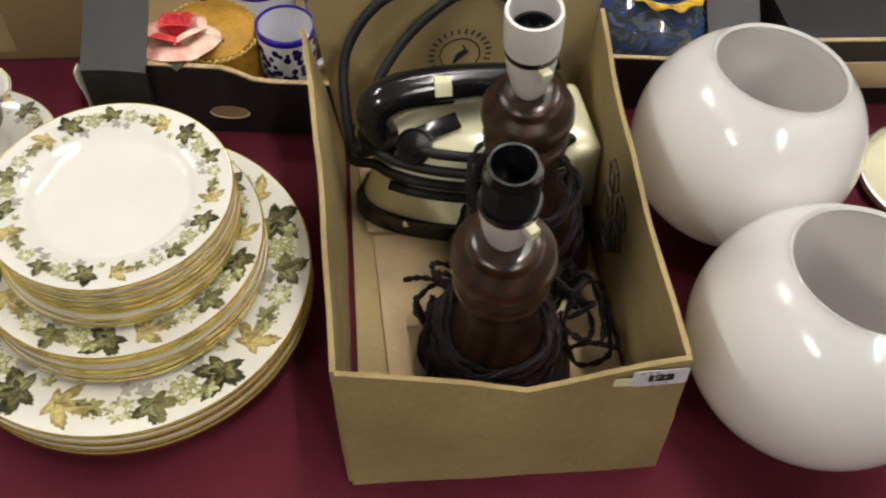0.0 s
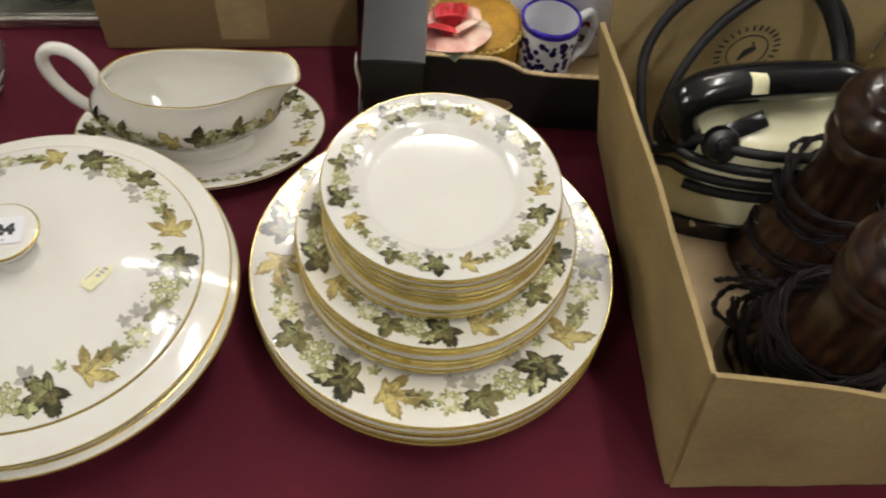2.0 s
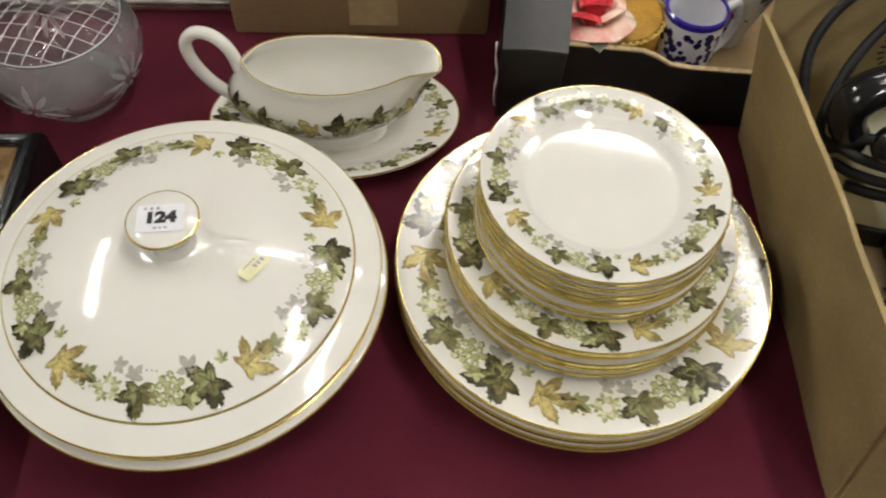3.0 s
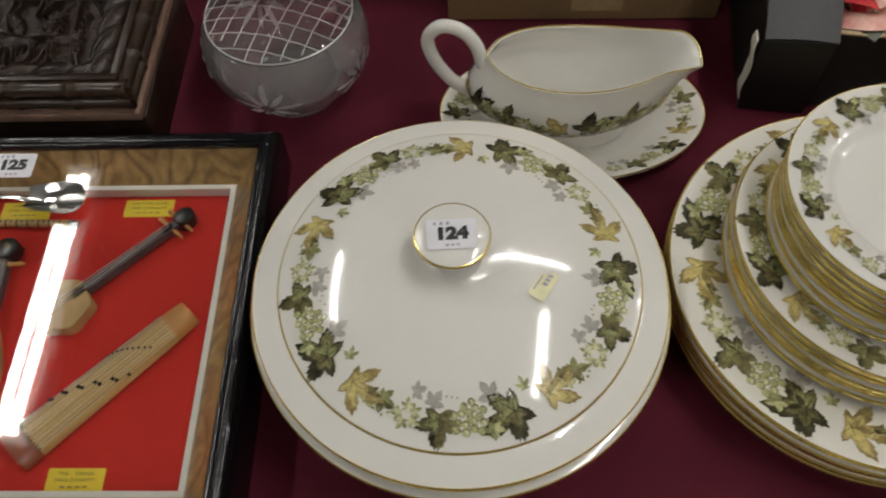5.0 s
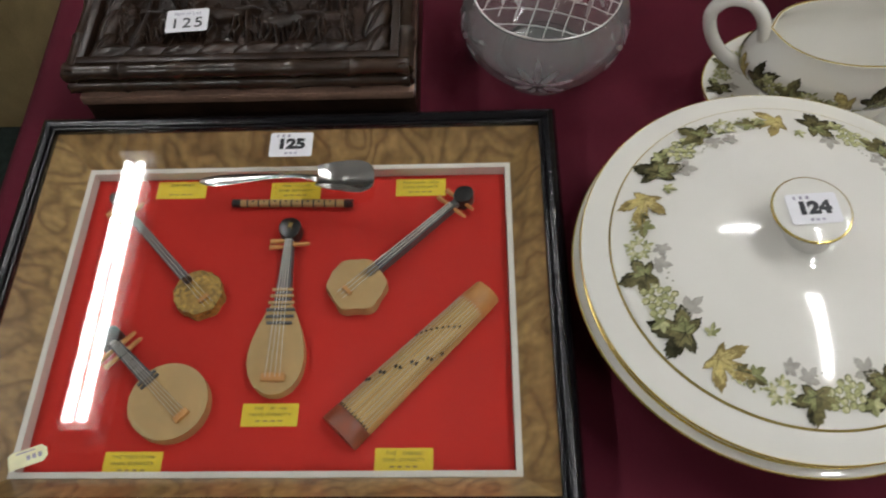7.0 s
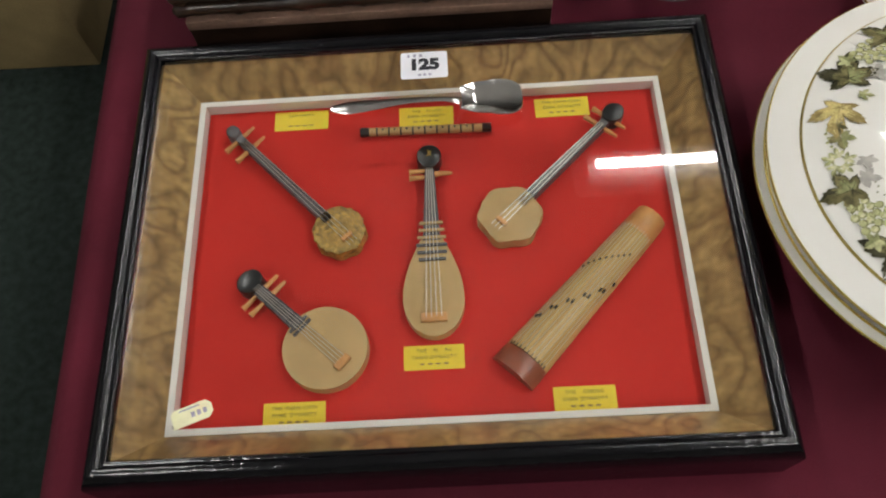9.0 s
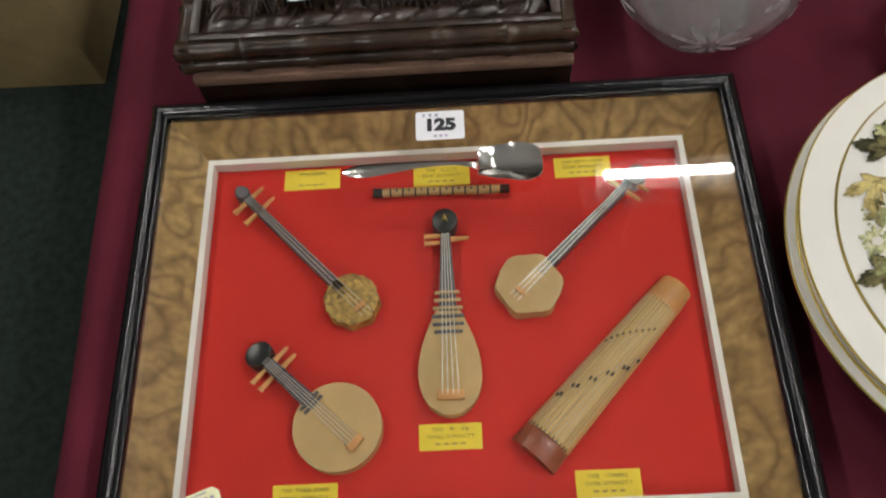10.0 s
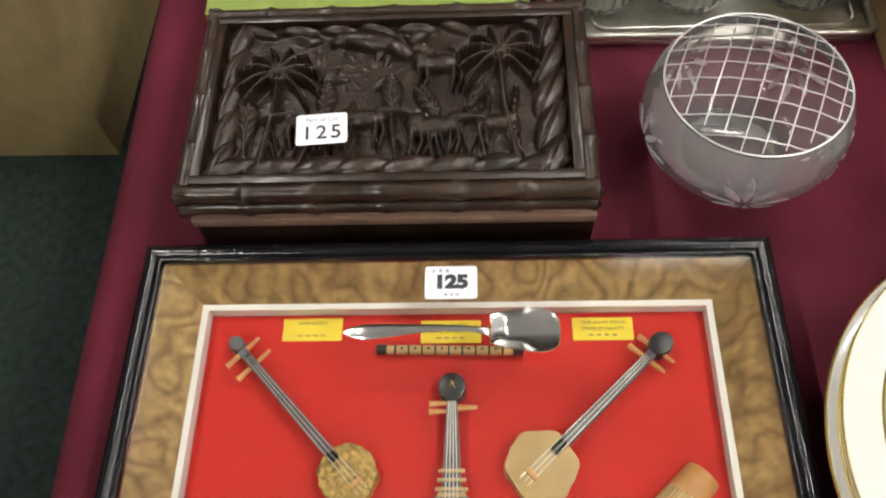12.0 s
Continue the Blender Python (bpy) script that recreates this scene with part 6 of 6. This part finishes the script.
# ---------------------------------------------------------------- plain cartons
def carton(name, m, w, d, h, mat, label, tape=True, group="closed cartons"):
    """A closed carton: side walls, a folded top in two flaps, and tape."""
    ob = thing(name, label, "box", group, m)
    part("body", box(w, d, h - 0.004, (0, 0, 0), 0.003), mat, ob)
    for s in (-1, 1):
        part("top_flap", box(w - 0.002, d / 2 - 0.003, 0.0035, (0, s * (d / 4), h - 0.0038), 0.001), mat, ob)
    if tape:
        part("tape_strip", box(0.046, 0.0005, h * 0.9, (0.012, -d / 2 - 0.0003, h * 0.05)), TAPE, ob, smooth=False)
        part("tape_strip", box(w + 0.0006, 0.05, 0.0004, (0, 0, h - 0.0001)), TAPE, ob, smooth=False)
    return ob
# first carton gets the darker brown to stand in for its shaded front
carton("cardboard_carton", pose(-0.3080, 0.8100, TABLE, 0, 0, -1.2), 0.245, 0.235, 0.24, CARD_DARK, "closed brown cardboard carton standing on the cloth")
carton("cardboard_carton", pose(-1.8300, 1.5350, 0, 0, 0, -1.0), 0.80, 0.70, 0.55, CARD, "large pale cardboard carton standing on the carpet", False)

# black fruit tray with ceramics
KM = pose(-0.1870, 0.5930, TABLE, 0, 0, -7.3)
kb = thing("black_carton_tray", "open black cardboard tray filled with ceramics", "box", m=KM)
KL, KD = 0.300, 0.250
def upright(poly, y0, y1):
    return outline_plate(poly, 0, y1 - y0, m=pose(0, y1, 0, 90, 0, 0))
front = [(0.0, 0.0), (KL, 0.0), (KL, 0.064), (0.160, 0.064), (0.142, 0.066), (0.128, 0.074), (0.116, 0.0785), (0.052, 0.0805), (0.0, 0.0800)]
part("front_wall", upright(front, 0.0, 0.004), BLACKCARD, kb, smooth=False)
part("cut_edge", upright([(0.054, 0.0800), (0.116, 0.0785), (0.128, 0.0742), (0.142, 0.0662), (0.160, 0.0642), (KL, 0.0642), (KL, 0.0655), (0.161, 0.0656), (0.143, 0.0678), (0.129, 0.0756), (0.117, 0.0800), (0.054, 0.0815)], -0.0002, 0.0042), CARD_EDGE, kb, "torn pale cut edge", smooth=False)
part("left_wall", box(0.004, KD, 0.085, (0.002, KD / 2, 0)), BLACKCARD, kb, smooth=False)
part("right_wall", box(0.004, KD, 0.085, (KL - 0.002, KD / 2, 0)), BLACKCARD, kb, smooth=False)
part("back_wall", box(KL, 0.004, 0.085, (KL / 2, KD - 0.002, 0)), BLACKCARD, kb, smooth=False)
part("base", box(KL - 0.008, KD - 0.008, 0.004, (KL / 2, KD / 2, 0.0005)), CARD_DARK, kb, smooth=False)
part("corner_post", box(0.0535, 0.010, 0.079, (0.0262, -0.0052, 0.0), 0.001), BLACKCARD, kb)
part("corner_flap", sheet(lambda u, v: (-0.001 + 0.0550 * u, -0.0098 + 0.105 * v, 0.0795 + 0.062 * v + 0.002 * math.sin(u * 3)), 6, 6, 0.003), LIT_BLACKCARD, kb, "folded black corner flap, coloured greyer as if lit from above", angle=60)
part("torn_strip", sheet(lambda u, v: (-0.0028 - 0.003 * v - 0.0012 * math.sin(9 * v), -0.010 + 0.013 * u + 0.002 * math.sin(17 * v) * u, 0.012 + 0.066 * v), 4, 14, 0.0008), WHITE, kb, "torn white paper edge")
part("hand_hole", outline_plate([(0.1180 + 0.0175 * math.cos(2 * math.pi * k / 28), 0.0270 + 0.0072 * math.sin(2 * math.pi * k / 28)) for k in range(28)], 0, 0.0006, m=pose(0, 0.0, 0, 90, 0, 0)), CARD_DARK, kb, "oval hand hole showing brown card", smooth=False)
part("hand_hole_lip", sweep([(0.1180 + 0.0178 * math.cos(2 * math.pi * k / 28), -0.0008, 0.0270 + 0.0074 * math.sin(2 * math.pi * k / 28)) for k in range(14, 29)], 0.0009, 6), CARD_EDGE, kb)
# trinket box with a ceramic rose
tk = thing("trinket_box", "round ochre trinket box with twisted gold rope edge", "trinket box", m=pose(-0.0820, 0.6420, TABLE + 0.005))
part("drum", lathe([(0, 0), (0.041, 0), (0.043, 0.004), (0.043, 0.062), (0.041, 0.066), (0.030, 0.070), (0, 0.072)], 64), OCHRE, tk)
rope = []
for k in range(260):
    a = 2 * math.pi * k / 260
    rope.append(((0.0435 + 0.0011 * math.cos(a * 42)) * math.cos(a), (0.0435 + 0.0011 * math.cos(a * 42)) * math.sin(a), 0.064 + 0.0011 * math.sin(a * 42)))
part("rope_edge", sweep(rope, 0.0013, 6, closed=True), GOLDROPE, tk)
rs = thing("ceramic_rose", "red and cream ceramic rose with dark leaves", "ornament", m=pose(-0.1060, 0.6190, TABLE + 0.0745, -14, 0, 20))
def petal(r, h, a0, width, tilt, curl):
    def fn(u, v):
        a = a0 + (u - 0.5) * width
        rr = r * (0.30 + 0.70 * v) + curl * max(0, v - 0.6) ** 2 * 10 * r * 0.12
        z = h * math.sin(min(1.0, v * 1.1) * math.pi / 2) * (1 - 0.25 * (2 * u - 1) ** 2) - tilt * v * v * 0.01 - curl * max(0, v - 0.72) * 0.016
        return (rr * math.cos(a), rr * math.sin(a), z)
    return sheet(fn, 10, 8, 0.0013)
for k in range(5):
    part("petal", petal(0.0300, 0.012, k * 1.26 + 0.3, 1.55, 0.5, 1.0), ROSEPALE, rs, "cream outer petal")
for k in range(5):
    part("petal", petal(0.0235, 0.021, k * 1.26, 1.5, 0.0, 0.6), ROSE if k % 2 else ROSEPALE, rs)
for k in range(3):
    part("petal", petal(0.0140, 0.027, k * 2.1, 2.3, 0.0, 0.3), ROSE, rs)
for a in (-0.2, 2.6, 4.3):
    part("leaf", sheet(lambda u, v: ((0.014 + 0.028 * v) * math.cos(a) - (u - 0.5) * 0.022 * math.sin(math.pi * min(1, v * 0.9 + 0.1)) * math.sin(a), (0.014 + 0.028 * v) * math.sin(a) + (u - 0.5) * 0.022 * math.sin(math.pi * min(1, v * 0.9 + 0.1)) * math.cos(a), -0.001 + 0.004 * math.sin(v * 4)), 6, 8, 0.0014), MOSS, rs)
# spotted mug
mg = thing("spotted_mug", "white mug with cobalt blue spots and rim", "mug", m=pose(-0.0130, 0.6330, TABLE + 0.0050))
part("cup", lathe([(0, 0), (0.0235, 0), (0.0250, 0.003), (0.0268, 0.03), (0.0275, 0.0745), (0.0268, 0.0760), (0.0252, 0.0745), (0.0245, 0.03), (0.022, 0.006), (0, 0.005)], 64), GLAZE, mg)
part("blue_rim", lathe([(0.0250, 0.0745), (0.0262, 0.0768), (0.0282, 0.0752), (0.0280, 0.0700), (0.0274, 0.0700)], 64, close=True), BLUE, mg)
srg = random.Random(3)
for k in range(95):
    a, z, r = srg.uniform(0, 6.28), srg.uniform(0.010, 0.064), srg.uniform(0.0024, 0.0050)
    ring = []
    for q in range(9):
        t = 2 * math.pi * q / 9
        zz = z + r * math.sin(t) * srg.uniform(0.8, 1.2)
        rr = 0.0268 + 0.0007 * min(1, max(0, (zz - 0.03) / 0.045)) + 0.0003 - 0.0016 * max(0, (0.03 - zz) / 0.03)
        aa = a + r * 0.9 * math.cos(t) / 0.027
        ring.append((rr * math.cos(aa), rr * math.sin(aa), zz))
    flip_safe("spot", ring, [tuple(range(9))], [INDIGO], [0], mg)
part("handle", sweep(smooth_path([(0.026, 0.006, 0.066), (0.040, 0.012, 0.070), (0.048, 0.015, 0.052), (0.042, 0.012, 0.028), (0.025, 0.004, 0.018)], 8), 0.0042, 10), GLAZE, mg)
# jug and bowl with painted flowers behind
jg = thing("painted_jug", "white jug painted with blue bands and leaves", "jug", m=pose(-0.0380, 0.7050, TABLE + 0.0050))
part("body", lathe([(0, 0), (0.026, 0), (0.034, 0.02), (0.037, 0.045), (0.030, 0.075), (0.024, 0.092), (0.027, 0.105), (0.0245, 0.105), (0.021, 0.09), (0.03, 0.06), (0.03, 0.02), (0, 0.006)], 56), GLAZE, jg)
for z, r in ((0.104, 0.0272), (0.072, 0.0315), (0.020, 0.0345)):
    part("blue_band", lathe([(r - 0.001, z - 0.003), (r + 0.0008, z - 0.002), (r + 0.0008, z + 0.002), (r - 0.001, z + 0.003)], 56, close=True), BLUE, jg)
part("handle", sweep(smooth_path([(-0.025, -0.01, 0.095), (-0.045, -0.016, 0.10), (-0.052, -0.018, 0.07), (-0.036, -0.012, 0.045)], 8), 0.0042, 10), BLUE, jg)
fb = thing("flowered_bowl", "white bowl painted with green leaves and red flowers", "bowl", m=pose(0.0420, 0.6850, TABLE + 0.0050))
part("bowl", lathe([(0, 0), (0.022, 0), (0.026, 0.02), (0.036, 0.06), (0.042, 0.085), (0.0405, 0.086), (0.034, 0.06), (0.023, 0.022), (0, 0.008)], 56), GLAZE, fb)
fv, ff, fi, frg = [], [], [], random.Random(9)
for k in range(64):
    a, z = frg.uniform(0, 6.28), frg.uniform(0.022, 0.080)
    col, r, turn = frg.choice([0, 0, 0, 1, 2]), frg.uniform(0.0030, 0.0062), frg.uniform(0, 3)
    ring = []
    for q in range(8):
        t = 2 * math.pi * q / 8
        e, g = r * math.cos(t), r * 0.5 * math.sin(t)
        e, g = e * math.cos(turn) - g * math.sin(turn), e * math.sin(turn) + g * math.cos(turn)
        zz = min(0.084, max(0.021, z + g))
        rr = (0.026 + (zz - 0.02) / 0.04 * 0.010 if zz < 0.06 else 0.036 + (zz - 0.06) / 0.025 * 0.006) + 0.0006
        ring.append(len(fv))
        fv.append((rr * math.cos(a + e / 0.036), rr * math.sin(a + e / 0.036), zz))
    ff.append(ring)
    fi.append(col)
flip_safe("painted_flowers", fv, ff, [MOSS, ROSE, BLUE], fi, fb)

# ---------------------------------------------------------------- black cartons, marbled vase and oval tray beyond the globes
def open_black(m, w, d, h, label, strip=False):
    ob = thing("black_carton", label, "box", "black cartons", m)
    part("front_wall", box(w, 0.004, h, (0, -d / 2, 0)), BLACKCARD, ob, smooth=False)
    part("back_wall", box(w, 0.004, h, (0, d / 2, 0)), BLACKCARD, ob, smooth=False)
    for s in (-1, 1):
        part("side_wall", box(0.004, d - 0.0045, h, (s * (w / 2 - 0.002), 0, 0)), BLACKCARD, ob, smooth=False)
    part("base", box(w - 0.01, d - 0.01, 0.004, (0, 0, 0.0005)), CARD_DARK, ob, smooth=False)
    part("cut_edge", box(w, 0.0046, 0.0014, (0, -d / 2, h + 0.0001)), CARD_EDGE, ob, smooth=False)
    if strip:
        part("card_band", box(w - 0.004, 0.003, 0.034, (0, -d / 2 - 0.0040, 0.026), 0.0008), CARD_PALE, ob, "pale card band")
        part("lid_panel", box(w - 0.012, d - 0.012, 0.005, (0, 0, h - 0.012)), BLACKCARD, ob, smooth=False)
    else:
        part("corner_flap", sheet(lambda u, v: (w / 2 - 0.055 + 0.054 * u, -d / 2 + 0.10 * v, h + 0.050 * v), 4, 4, 0.003), LIT_BLACKCARD, ob, "folded black corner flap, coloured greyer as if lit from above", angle=60)
    return ob
open_black(pose(0.3350, 0.7000, TABLE, 0, 0, -7), 0.250, 0.240, 0.066, "open black cardboard tray holding a marbled vase")
open_black(pose(0.6450, 0.6900, TABLE, 0, 0, -3), 0.330, 0.250, 0.085, "black carton with a pale card band", True)
vs = thing("marbled_vase", "marbled blue and green glass vase with frilled yellow rim", "vase", m=pose(0.3560, 0.6480, TABLE + 0.005))
part("body", lathe([(0, 0), (0.045, 0), (0.062, 0.02), (0.068, 0.045), (0.056, 0.072), (0.036, 0.088), (0.030, 0.094), (0.027, 0.094), (0.033, 0.085), (0.05, 0.07), (0.062, 0.045), (0.05, 0.012), (0, 0.006)], 64), MARBLED, vs)
def frill(u, v):
    a = 2 * math.pi * u
    r = 0.0285 + 0.016 * v + 0.002 * v * math.sin(a * 11)
    return (r * math.cos(a), r * math.sin(a), 0.0930 + 0.007 * v + 0.0022 * v * math.cos(a * 11))
part("frilled_rim", sheet(frill, 88, 5, 0.0022), YELLOWGLASS, vs, "wavy yellow and orange rim")
ot = thing("oval_tray", "oval cream tray with a silvery rim lying on the cloth", "tray", m=pose(0.6180, 0.4500, TABLE, 0, 0, 6))
part("tray_floor", lathe([(0, 0), (0.92, 0), (0.97, 0.004), (1.0, 0.012), (0.985, 0.0125), (0.95, 0.006), (0.9, 0.003), (0, 0.003)], 80, sx=0.092, sy=0.075), CREAMENAMEL, ot)
part("tray_rim", sweep([(0.0915 * math.cos(2 * math.pi * k / 72), 0.0745 * math.sin(2 * math.pi * k / 72), 0.0128) for k in range(72)], 0.0024, 8, closed=True), PLATE_SILVER, ot)
dp = thing("pottery_dish", "small terracotta dish among the ceramics", "dish", m=pose(0.262, 0.645, TABLE + 0.005))
part("bowl", lathe([(0, 0), (0.018, 0), (0.024, 0.03), (0.030, 0.075), (0.028, 0.0755), (0.022, 0.03), (0, 0.006)], 40), TERRACOTTA, dp)
